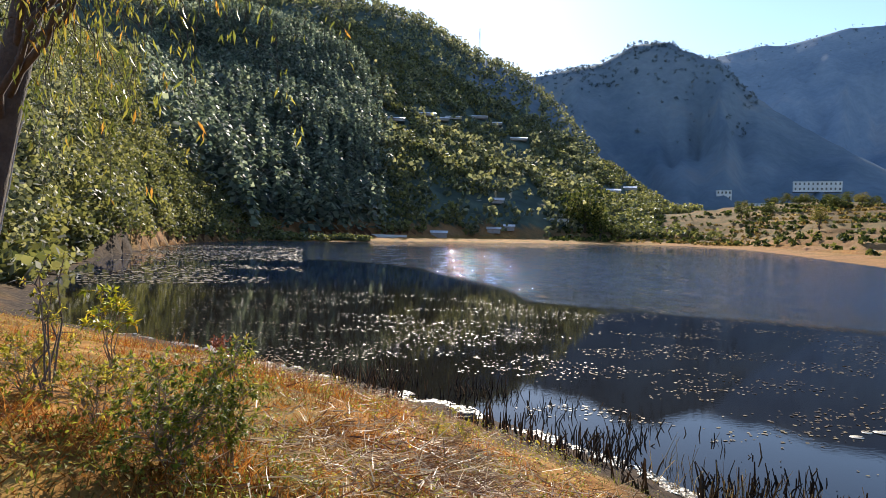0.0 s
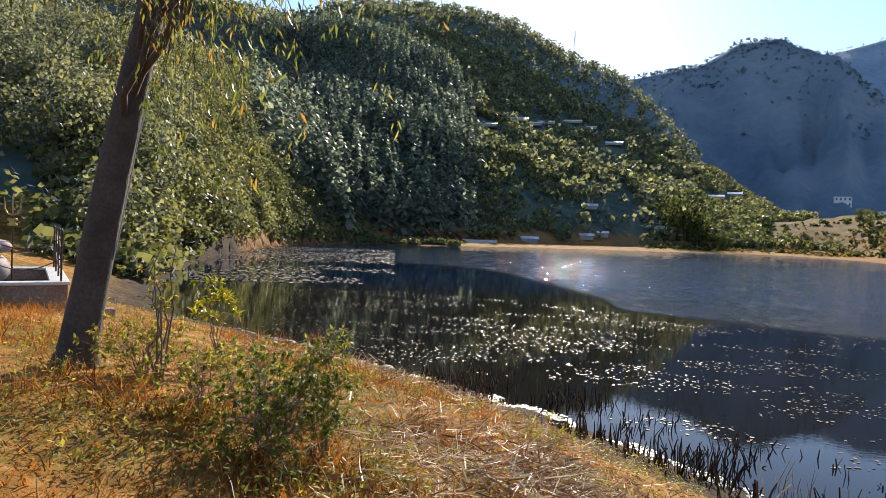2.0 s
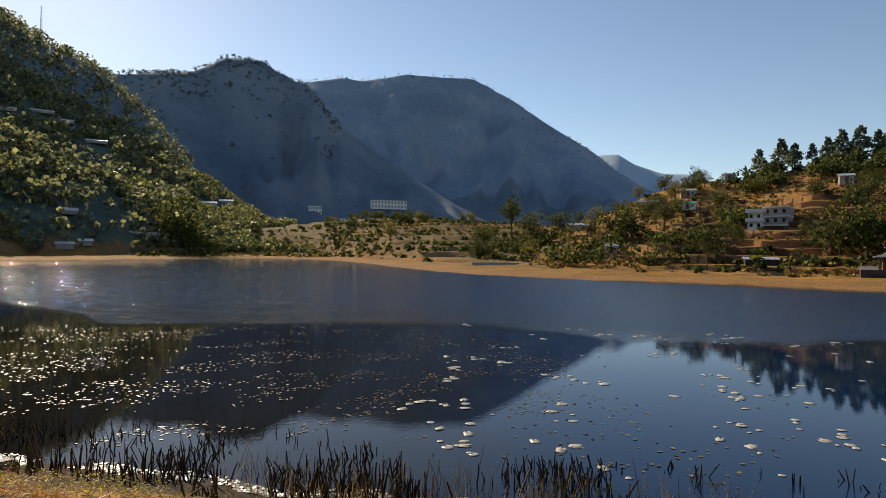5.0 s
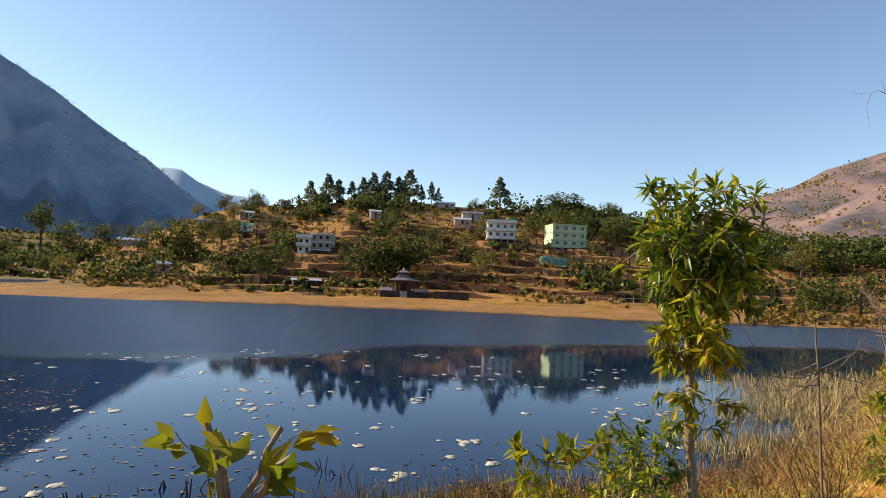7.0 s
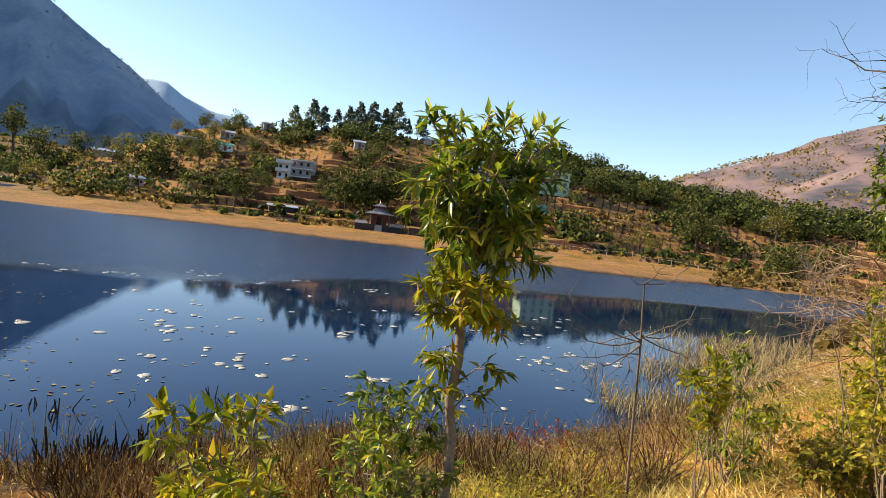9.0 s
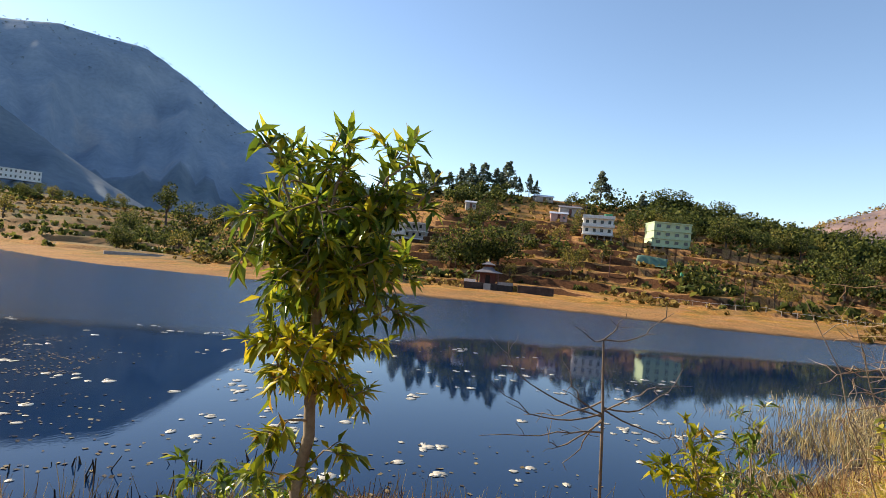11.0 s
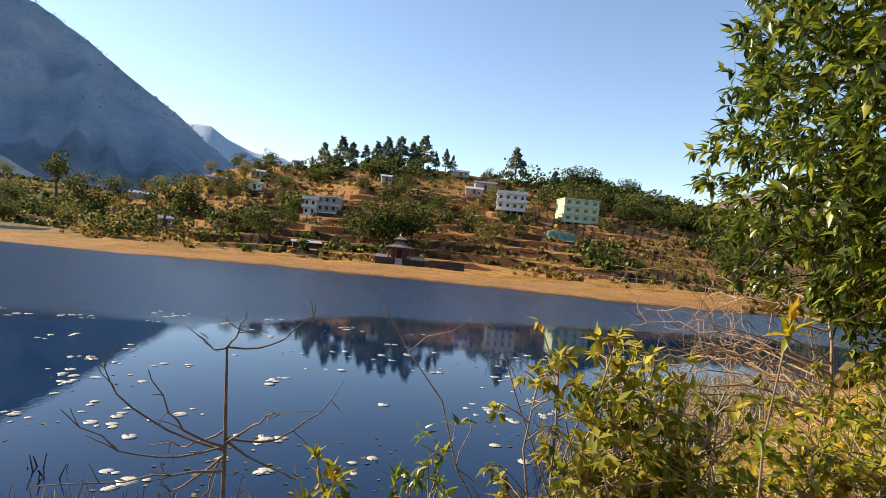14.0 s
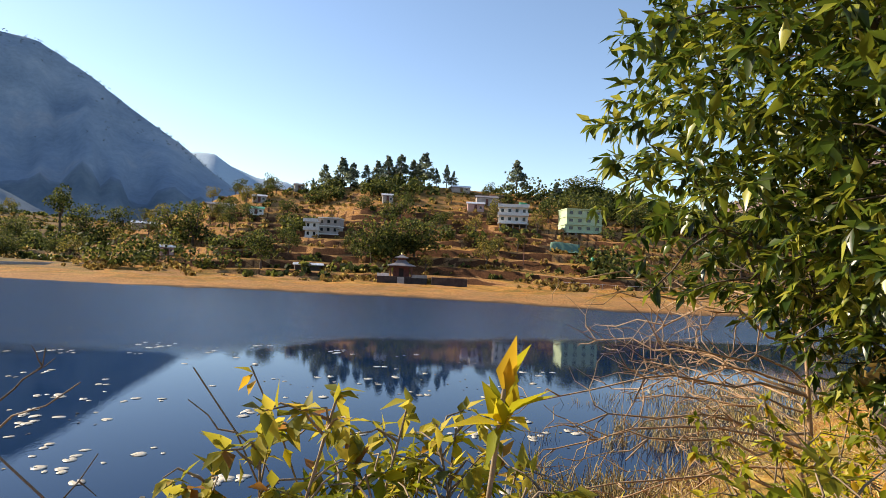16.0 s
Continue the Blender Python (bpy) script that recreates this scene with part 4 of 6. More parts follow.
def leaning_tree():
    """The old leaning tree with a drooping crown near the start."""
    rng = np.random.default_rng(55)
    x, y = -4.72, 5.78
    z0 = gz(x, y)
    root = thing("leaning_tree", "leaning dark-barked tree with drooping narrow olive leaves", "tree", at=(x, y, z0 - 0.08))
    trunk, limbs, lf = Geo(), [], Geo()
    lean = np.array([0.83, 0.55, 0.0])

    def axis(h):
        return np.array([0, 0, 1.0]) * h + lean * (0.135 * h + 0.008 * h * h)

    pts = np.array([[0, 0, 0], [0.03, 0.02, 0.3], *[axis(h) for h in np.linspace(0.9, 9.5, 13)]])
    rad = np.concatenate([[0.25, 0.19], np.linspace(0.172, 0.075, 13)])
    trunk.add(*tube(pts, rad, 14))
    main = [(2.6, (1.5, -0.7, 3.9)), (2.8, (2.5, -1.3, 4.0)), (3.2, (3.1, -1.0, 4.3)), (3.3, (2.0, -0.9, 4.2)), (3.6, (3.5, -0.5, 4.6)), (3.8, (2.9, -2.0, 4.5)), (3.6, (2.3, 0.4, 4.7)),
            (4.2, (1.2, -1.9, 4.8)), (4.4, (-1.2, -0.4, 4.9)), (4.8, (-2.0, -0.8, 5.0)), (5.0, (3.3, 1.2, 5.4)), (4.4, (0.2, -1.6, 4.7)), (4.9, (-0.8, 0.9, 5.4)), (4.0, (3.9, -1.4, 4.6))]
    base, dirs = [], []
    for hb, b in main:
        twigs = Geo()
        limbs.append(twigs)
        p = curve_to(rng, axis(hb), b, 8, 0.2, 0.03)
        twigs.add(*tube(p, np.linspace(0.042, 0.012, 8), 6))
        for k in range(10):
            c0 = p[rng.integers(3, 8)]
            e = c0 + np.array([rng.normal(0.1, 0.35), rng.normal(-0.1, 0.35), rng.uniform(-1.9, -0.25)])
            q = curve_to(rng, c0, e, 7, 0.2, 0.03)
            twigs.add(*tube(q, np.linspace(0.006, 0.002, 7), 4))
            for s in range(13):
                j = rng.integers(2, 7)
                base.append(q[j] + rng.normal(0, 0.04, 3)), dirs.append((rng.normal(0, 0.35), rng.normal(0, 0.35), -1.0))
    leaves(lf, rng, np.array(base), np.array(dirs), 0.12, 0.18, up=(0.3, -0.8, 0.2), jitter=0.7)
    tr = part("trunk", trunk.mesh("trunk", M_BARK, True), None, root, "thick leaning trunk with rough dark bark")
    for g in limbs:
        part("branch", g.mesh("branch", M_BARK, True), None, tr)
    part("crown", lf.mesh("crown", M_LEAF_E), None, root)
    # a pale cord hanging along the trunk
    c = Geo()
    q = np.array([axis(h) + np.array([0.165, 0.06, 0]) for h in np.linspace(1.2, 2.9, 9)]) + rng.normal(0, 0.008, (9, 3))
    c.add(*tube(q, np.full(9, 0.008), 5))
    part("cord", c.mesh("cord", material("pale_cord", (0.55, 0.52, 0.48), 0.7), True), None, root, "pale cord hanging down the trunk")


leaning_tree()


# ---- grass, straw, reeds ----
WALK = np.array([(x, y) for t, x, y, z, a, p, r in PATH])


def path_gap(x, y):
    d = np.full(x.shape, 1e9)
    for a, b in zip(WALK[:-1], WALK[1:]):
        e = b - a
        u = np.clip(((x - a[0]) * e[0] + (y - a[1]) * e[1]) / (e @ e + 1e-9), 0, 1)
        d = np.minimum(d, np.hypot(x - a[0] - u * e[0], y - a[1] - u * e[1]))
    return d


def strew(rng, n, r0, r1, az0, az1, power=1.0):
    """Random places about the start, denser close by."""
    r = r0 + (r1 - r0) * rng.random(n) ** power
    a = np.radians(rng.uniform(az0, az1, n))
    return np.sin(a) * r, np.cos(a) * r


def grass(name, label, seed, n, area, mat, length, width, where, stand=0.75):
    rng = np.random.default_rng(seed)
    x, y = strew(rng, n, *area)
    sd = shore(x, y)
    ok = where(rng, x, y, sd)
    x, y = x[ok], y[ok]
    # in tufts
    z = ground(x, y)
    k = len(x)
    d = unit(np.stack([rng.normal(0, 1, k) * (1 - stand), rng.normal(0, 1, k) * (1 - stand), np.full(k, stand)], 1))
    L = length * rng.uniform(0.45, 1.2, k) * (0.7 + 0.9 * vnoise(x / 0.45, y / 0.45))
    up = unit(rng.normal(0, 1, (k, 3)) + np.array([0, 0, 0.01]))
    v, f = scatter(BLADE_V, BLADE_F, np.stack([x, y, z - 0.01], 1), frames_of(d, up), np.stack([np.full(k, width) * rng.uniform(0.6, 1.4, k), L, L], 1))
    return tagged(part(name, mesh_of(name, v, f, mat), None), label, "grass", kind="stuff")


def dry_zone(rng, x, y, sd):
    return (sd > 2.4) & (path_gap(x, y) > 0.35) & (fbm(x / 1.3, y / 1.3, 3) + rng.uniform(-0.25, 0.25, len(x)) > -0.2) & (np.degrees(np.arctan2(x, y)) + rng.normal(0, 8, len(x)) < 70)


def right_zone(rng, x, y, sd):
    return (sd > 0.4) & (path_gap(x, y) > 0.3) & (fbm(x / 1.3, y / 1.3, 3) + rng.uniform(-0.25, 0.25, len(x)) > -0.16) & (np.degrees(np.arctan2(x, y)) + rng.normal(0, 6, len(x)) > 78)


grass("dry_grass", "golden-brown dry grass covering the bank", 201, 120000, (1.0, 26, -75, 95, 1.35), M_GRASS, 0.13, 0.010, dry_zone, 0.45)
grass("tussock_grass", "rust-orange tussocks of dry grass on the bank", 205, 52000, (2.2, 16, -68, 32, 1.1), leaf_material("rust_orange_grass", (0.11, 0.032, 0.008), (0.33, 0.105, 0.018), (0.58, 0.25, 0.05), 0.6, 0.5),
      0.24, 0.009, lambda rng, x, y, sd: (sd > 3.2) & (path_gap(x, y) > 0.6) & (fbm(x / 0.8, y / 0.8, 3) > 0.02), 0.62)
grass("pale_grass", "pale bleached grass on the bank by the reeds", 202, 150000, (1.5, 34, 60, 135, 1.15), M_PALE, 0.18, 0.013, right_zone, 0.45)
grass("rusty_grass", "rust-brown weeds and seed heads along the bank", 203, 16000, (2.0, 18, -40, 118, 1.0), leaf_material("rust_weed", (0.09, 0.03, 0.015), (0.24, 0.09, 0.03), (0.42, 0.22, 0.08), 0.7, 0.3),
      0.30, 0.007, lambda rng, x, y, sd: (sd > 0.5) & (sd < 6) & (path_gap(x, y) > 0.5) & (fbm(x / 2.2, y / 2.2, 2) > 0.02), 0.85)
grass("green_grass", "green grass patches at the foot of the bank", 204, 26000, (2.0, 24, -60, 125, 1.1), leaf_material("green_grass", (0.06, 0.08, 0.012), (0.14, 0.16, 0.025), (0.28, 0.27, 0.05), 0.6, 0.4),
      0.13, 0.009, lambda rng, x, y, sd: (sd > 1.0) & (path_gap(x, y) > 0.3) & (fbm(x / 1.6 + 9, y / 1.6, 3) > 0.1), 0.7)


def ground_cover():
    rng = np.random.default_rng(207)
    x, y = strew(rng, 110000, 1.5, 22, -65, 128, 1.2)
    sd = shore(x, y)
    ok = (sd > 1.2) & (path_gap(x, y) > 0.45) & (fbm(x / 1.4 + 4, y / 1.4 + 2, 3) > np.where(np.degrees(np.arctan2(x, y)) < 15, 0.0, -0.04))
    x, y = x[ok], y[ok]
    g = Geo()
    k = len(x)
    z = ground(x, y) + rng.uniform(0.0, 0.22, k) * (0.4 + vnoise(x / 0.6, y / 0.6))
    d = rng.normal(0, 1, (k, 3)) * np.array([1, 1, 0.5])
    leaves(g, rng, np.stack([x, y, z], 1), d, 0.055, 0.45)
    tagged(part("ground_cover", g.mesh("ground_cover", M_WEED), None), "low weedy green plants among the grass", "plants", kind="stuff")


ground_cover()


def weeds(name, label, seed, n, area, mat, where, h0=0.15, h1=0.5, leaf=0.055, per=34):
    """Low leafy weeds, each a small tuft of stalks and leaves."""
    rng = np.random.default_rng(seed)
    x, y = strew(rng, n, *area)
    ok = where(x, y, shore(x, y)) & (path_gap(x, y) > 0.6)
    x, y = x[ok], y[ok]
    k = len(x)
    h = np.repeat(rng.uniform(h0, h1, k), per)
    base = np.repeat(np.stack([x, y, ground(x, y)], 1), per, 0)
    u = rng.random(k * per) ** 0.7
    out = rng.normal(0, 1, (k * per, 2)) * (0.05 + 0.28 * h * u)[:, None]
    g = Geo()
    pos = base + np.stack([out[:, 0], out[:, 1], h * u], 1)
    d = np.stack([out[:, 0] * 4 + rng.normal(0, 0.5, k * per), out[:, 1] * 4 + rng.normal(0, 0.5, k * per), rng.uniform(-0.2, 0.9, k * per)], 1)
    leaves(g, rng, pos, d, leaf, 0.4)
    st = rng.random(k * per) < 0.2
    q = base[st]
    v, f = scatter(BLADE_V, BLADE_F, q, frames_of(pos[st] - q, rng.normal(0, 1, q.shape)), np.stack([np.full(st.sum(), 0.006), h[st], h[st]], 1))
    g.add(v, f)
    tagged(part(name, g.mesh(name, mat), None), label, "plants", kind="stuff")


weeds("bank_weeds", "ragged yellow-green weeds covering the bank", 221, 2300, (3.2, 15, 74, 132, 0.9), M_WEED, lambda x, y, sd: (sd > 1.5) & (fbm(x / 1.5 + 3, y / 1.5, 3) > 0.02), 0.12, 0.38, 0.05, 30)
weeds("green_weeds", "small green weeds growing through dry grass", 222, 700, (3.4, 12, -58, 40, 0.8), M_BUSH, lambda x, y, sd: (sd > 3.2) & (fbm(x / 1.1 + 6, y / 1.1, 3) > 0.08), 0.08, 0.32, 0.05, 26)
weeds("rusty_weeds", "rust-brown dried weeds at the foot of the bank", 223, 1300, (4.5, 14, 60, 118, 0.9), M_SCRUB, lambda x, y, sd: (sd > 0.3) & (sd < 4.5) & (fbm(x / 1.2, y / 1.2, 2) > 0.0), 0.15, 0.5, 0.04, 26)


def straw_litter():
    rng = np.random.default_rng(208)
    n = 15000
    x = rng.uniform(-4, 5.5, n)
    y = rng.uniform(3.5, 15, n)
    sd = shore(x, y)
    ok = (sd > 2.0) & (sd < 8.2) & (fbm(x / 2.5 + 1, y / 2.5, 2) + 0.32 - 0.05 * np.abs(sd - 4.5) + rng.uniform(-0.1, 0.1, n) > 0.1)
    x2, y2 = strew(rng, 5200, 11, 28, 84, 122)
    s2 = shore(x2, y2)
    ok2 = (s2 > 0.2) & (s2 < 5)
    x, y = np.concatenate([x[ok], x2[ok2]]), np.concatenate([y[ok], y2[ok2]])
    k = len(x)
    z = ground(x, y) + rng.uniform(0.01, 0.20, k)
    d = rng.normal(0, 1, (k, 3)) * np.array([1, 1, 0.3])
    L = rng.uniform(0.08, 0.36, k)
    v, f = scatter(BLADE_V, BLADE_F, np.stack([x, y, z], 1), frames_of(d, rng.normal(0, 1, (k, 3))), np.stack([rng.uniform(0.005, 0.013, k), L, L * 0.8], 1))
    x, y = rng.normal(0.1, 0.75, 3400), rng.normal(6.0, 1.25, 3400)
    z = ground(x, y) + rng.random(3400) ** 1.5 * 0.3
    d = rng.normal(0, 1, (3400, 3)) * np.array([1, 1, 0.3])
    L = rng.uniform(0.1, 0.42, 3400)
    v2, f2 = scatter(BLADE_V, BLADE_F, np.stack([x, y, z], 1), frames_of(d, rng.normal(0, 1, (3400, 3))), np.stack([rng.uniform(0.005, 0.014, 3400), L, L * 0.8], 1))
    v, f = np.concatenate([v, v2]), np.concatenate([f, f2 + len(v)])
    tagged(part("straw_litter", mesh_of("straw_litter", v, f, M_STRAW), None), "heap of broken bleached reed straw", "straw", kind="stuff")


straw_litter()


def reeds(name, label, seed, n, place, mat, h0, h1, w, tilt):
    rng = np.random.default_rng(seed)
    x, y = place(rng, n)
    k = len(x)
    z = np.minimum(ground(x, y), 0.0) - 0.05
    z = np.where(ground(x, y) > 0, ground(x, y) - 0.03, z)
    g = Geo()
    d = unit(np.stack([rng.normal(0, tilt, k), rng.normal(0, tilt, k), np.ones(k)], 1))
    H = rng.uniform(h0, h1, k)
    a = unit(np.cross(d, np.array([0.3, 1, 0.1])))
    b = np.cross(d, a)
    base = np.stack([x, y, z], 1)
    r = w * rng.uniform(0.6, 1.4, k)
    bend = rng.normal(0, 0.12, (k, 3)) * H[:, None]
    rings = []
    for u, s in ((0, 1.0), (0.6, 0.9), (1.0, 0.55)):
        c = base + d * (H * u)[:, None] + bend * (u ** 2) - np.array([0, 0, 0.3]) * (np.linalg.norm(bend, axis=1) * u ** 2)[:, None]
        for ang in (0, 2.094, 4.189):
            rings.append(c + (a * math.cos(ang) + b * math.sin(ang)) * (r * s)[:, None])
    v = np.stack(rings, 1)
    q = []
    for lvl in (0, 3):
        for j in range(3):
            q.append((lvl + j, lvl + (j + 1) % 3, lvl + 3 + (j + 1) % 3, lvl + 3 + j))
    q = (np.array(q)[None] + (np.arange(k) * 9)[:, None, None]).reshape(-1, 4)
    return tagged(part(name, mesh_of(name, v.reshape(-1, 3), q, mat), None), label, "reeds", kind="stuff")


def reed_bed(rng, n):
    x, y = strew(rng, n * 6, 15, 36, 95, 115)
    sd = shore(x, y)
    ok = (sd > -5.5) & (sd < 0.8) & (1.6 * fbm(x / 1.6, y / 1.6, 3) + rng.uniform(-0.1, 0.1, len(x)) - 0.05 * np.clip(-sd, 0, 9) > -0.12) & (y < -3.5 - 0.08 * (24 - x))
    return x[ok][:n], y[ok][:n]


def stub_bed(rng, n):
    x, y = strew(rng, n * 6, 9, 19, -10, 75)
    sd = shore(x, y)
    ok = (sd > -2.6) & (sd < 1.5) & (fbm(x / 1.2, y / 1.2, 3) + rng.uniform(-0.1, 0.1, len(x)) > 0.02)
    return x[ok][:n], y[ok][:n]


def edge_bed(rng, n):
    x, y = strew(rng, n * 6, 8, 16, 20, 100)
    sd = shore(x, y)
    ok = (sd > -0.9) & (sd < 2.0) & (fbm(x / 0.9, y / 0.9, 2) > 0.05)
    return x[ok][:n], y[ok][:n]


reeds("reed_bed", "bed of pale dead reeds standing in shallow water", 301, 2900, reed_bed, M_REED, 0.3, 0.9, 0.012, 0.3)
reeds("reed_stubs", "dark rotting reed stubs in the shallows", 302, 1500, stub_bed, M_STUB, 0.15, 0.6, 0.018, 0.18)
reeds("shore_reeds", "thin brown reeds along the bank", 303, 700, edge_bed, M_REED, 0.3, 0.8, 0.006, 0.2)


def bank_stalks(rng, n):
    x, y = strew(rng, n * 6, 4.0, 18, 62, 116)
    sd = shore(x, y)
    ok = (sd > 0.3) & (sd < 6.5) & (path_gap(x, y) > 0.9) & (fbm(x / 0.9 + 2, y / 0.9, 3) + rng.uniform(-0.1, 0.1, len(x)) > 0.04)
    return x[ok][:n], y[ok][:n]


reeds("dead_stalks", "dead rust-brown weed stalks on the lower bank", 304, 8000, bank_stalks, leaf_material("dead_stalk", (0.05, 0.025, 0.012), (0.21, 0.10, 0.045), (0.48, 0.32, 0.15), 0.7, 0.2), 0.15, 0.6, 0.007, 0.5)
reeds("straw_stalks", "bleached straw stalks on the lower bank", 305, 4200, bank_stalks, M_PALE, 0.15, 0.45, 0.005, 0.7)


# ---- lily pads and floating leaves ----
M_PAD = mottled("floating_lily_pad", (0.50, 0.46, 0.34), (0.68, 0.64, 0.54), 4.0, 0.3, 0.3, 0.01, (0.16, 0.08, 0.04))
M_DRIFT = leaf_material("drifting_leaves", (0.05, 0.03, 0.015), (0.16, 0.11, 0.05), (0.30, 0.23, 0.12), 0.5, 0.05)


def pad_mesh(seed):
    rng = np.random.default_rng(seed)
    n = 14
    a = np.linspace(0.25, 2 * np.pi - 0.25, n)
    r = 1 + rng.normal(0, 0.06, n)
    lift = np.clip(rng.normal(0.0, 0.06, n), -0.01, 0.16)
    v = np.concatenate([[[0, 0, 0.02]], np.stack([np.cos(a) * r, np.sin(a) * r, lift], 1), np.stack([np.cos(a) * r * 0.97, np.sin(a) * r * 0.97, lift - 0.03], 1)])
    top = np.array([(0, i, i + 1) for i in range(1, n)])
    rim = np.array([(i, n + i, n + i + 1, i + 1) for i in range(1, n)])
    return mesh_of("lily_pad", v, [rim, top], M_PAD)


def lily_pads():
    rng = np.random.default_rng(310)
    shapes = [pad_mesh(s) for s in range(6)]
    made = 0
    cx, cy = strew(rng, 400, 11.5, 34, 36, 104, 1.15)
    for x0, y0 in zip(cx, cy):
        if made >= 290 or shore(x0, y0)[0] > -1.0:
            continue
        for k in range(rng.integers(1, 5)):
            x, y = x0 + rng.normal(0, 0.3), y0 + rng.normal(0, 0.3)
            if made >= 290 or shore(x, y)[0] > -0.5:
                continue
            ob = tagged(new("lily_pad", shapes[rng.integers(0, 6)]), "pale curling lily pad floating on the lake", "lily pad", "floating lily pads")
            s = rng.uniform(0.07, 0.19)
            ob.matrix_basis = pose(x, y, 0.008, rng.normal(0, 1.2), rng.normal(0, 1.2), rng.uniform(0, 360)) @ Matrix.Diagonal((s, s * rng.uniform(0.55, 1), s * 0.35, 1))
            made += 1


lily_pads()


def drifting_leaves():
    rng = np.random.default_rng(311)
    sets = [(18000, 13, 44, -24, 50, 1.0, 0.042), (7000, 44, 112, -31, -13, 1.0, 0.16), (1500, 12, 40, 45, 105, 1.2, 0.05)]
    V, F, n0 = [], [], 0
    for n, r0, r1, a0, a1, pw, size in sets:
        x, y = strew(rng, n, r0, r1, a0, a1, pw)
        sd = shore(x, y)
        az = np.degrees(np.arctan2(x, y))
        r = np.hypot(x, y)
        if a1 == 50:
            lim = np.interp(az, [-24, -5, 5, 20, 35, 50], [44, 38, 36, 34, 33, 26])
            ok = (sd < -0.3) & (r < lim + 3 * fbm(x / 3, y / 3, 2)) & (fbm(x / 3.2, y / 1.4, 4) + 0.16 * sstep(14, 24, r) + rng.uniform(-0.12, 0.12, n) > 0.12)
        elif a1 == -13:
            ok = (sd < -0.3) & (sd > -26 - 16 * fbm(x / 14, y / 14, 2)) & (fbm(x / 7, y / 7, 3) > -0.2)
        else:
            ok = (sd < -0.3) & (fbm(x / 4, y / 4, 3) > 0.1)
        x, y = x[ok], y[ok]
        k = len(x)
        up = unit(np.stack([rng.normal(0, 0.09, k), rng.normal(0, 0.09, k), np.ones(k)], 1))
        s = size * rng.uniform(0.5, 1.6, k)
        d = rng.normal(0, 1, (k, 3)) * np.array([1, 1, 0.02])
        v, f = scatter(CARD_V * np.array([1, 1, 0.6]), CARD_F, np.stack([x, y, np.full(k, 0.012)], 1), frames_of(d, up), np.stack([s, s * 1.5, s], 1))
        V.append(v), F.append(f + n0)
        n0 += len(v)
    tagged(part("drifting_leaves", mesh_of("drifting_leaves", np.concatenate(V), np.concatenate(F), M_DRIFT), None), "mat of brown and pale leaves drifting on the lake", "leaves", kind="stuff")


drifting_leaves()


def shore_foam():
    """Bleached scraps washed up in a line along the water's edge, sun glints painted in their palest tones, and dark
    stones.
    """
    rng = np.random.default_rng(312)
    x, y = strew(rng, 150000, 9.5, 25, -30, 45)
    sd = shore(x, y) + 0.35 * fbm(x / 1.1, y / 1.1, 3)
    ok = (np.abs(sd - 0.12) < 0.22) & (fbm(x / 0.8, y / 0.8, 3) + rng.uniform(-0.2, 0.2, len(x)) > 0.03)
    x, y = x[ok], y[ok]
    k = len(x)
    z = np.maximum(ground(x, y), 0) + 0.015
    d = rng.normal(0, 1, (k, 3)) * np.array([1, 1, 0.1])
    s = rng.uniform(0.02, 0.07, k)
    v, f = scatter(CARD_V, CARD_F, np.stack([x, y, z], 1), frames_of(d, np.array([[0, 0, 1.0]]) + rng.normal(0, 0.25, (k, 3))), np.stack([s, s * 1.6, s], 1))
    # the lightest tones stand in for sun glinting on the wet edge
    m = leaf_material("glinting_scraps", (0.16, 0.12, 0.09), (0.40, 0.35, 0.29), (0.78, 0.75, 0.70), 0.4, 0.05, None, 0.5)
    tagged(part("glinting_scraps", mesh_of("glinting_scraps", v, f, m), None), "line of bleached scraps washed up at the water's edge, sun glints in their colour", "litter", kind="stuff")


shore_foam()


def rock(at, size, seed, label):
    rng = np.random.default_rng(seed)
    bm = bmesh.new()
    bmesh.ops.create_icosphere(bm, subdivisions=2, radius=1)
    for v in bm.verts:
        k = 1 + 0.35 * noise.noise(v.co * 1.7 + Vector((seed, 0, 0)))
        v.co = Vector((v.co.x * size[0] * k, v.co.y * size[1] * k, v.co.z * size[2] * k))
    ob = part("rock", bm, M_ROCK)
    ob.matrix_basis = pose(at[0], at[1], gz(*at) + size[2] * 0.3, 0, 0, rng.uniform(0, 360))
    tagged(ob, label, "rock", "rocks on the shore")


M_ROCK = mottled("dark_wet_stone", (0.03, 0.025, 0.022), (0.09, 0.075, 0.06), 4, 0.6, 0.6, 0.03)
for i, (rx, ry, rs) in enumerate(((-3.9, 16.1, 0.35), (-4.4, 16.7, 0.28), (-6.8, 17.6, 0.45), (0.6, 12.4, 0.25), (-1.2, 14.0, 0.2), (-7.6, 18.4, 0.3))):
    rock((rx, ry), (rs, rs * 0.8, rs * 0.55), i + 3, "dark stone lying at the water's edge")

# ---- buildings across the lake ----
M_WHITE = mottled("white_painted_wall", (0.72, 0.70, 0.66), (0.80, 0.79, 0.76), 0.6, 0.7, 0.1, 0.01, (0.5, 0.47, 0.42))
M_GREENW = mottled("pale_green_wall", (0.42, 0.54, 0.32), (0.50, 0.61, 0.40), 0.6, 0.7, 0.1, 0.01, (0.30, 0.37, 0.22))
M_GREYW = mottled("bare_cement_wall", (0.32, 0.28, 0.25), (0.45, 0.40, 0.36), 0.7, 0.85, 0.2, 0.01)
M_PINK = mottled("pink_wall", (0.55, 0.32, 0.27), (0.62, 0.40, 0.34), 0.8, 0.8, 0.1, 0.01)
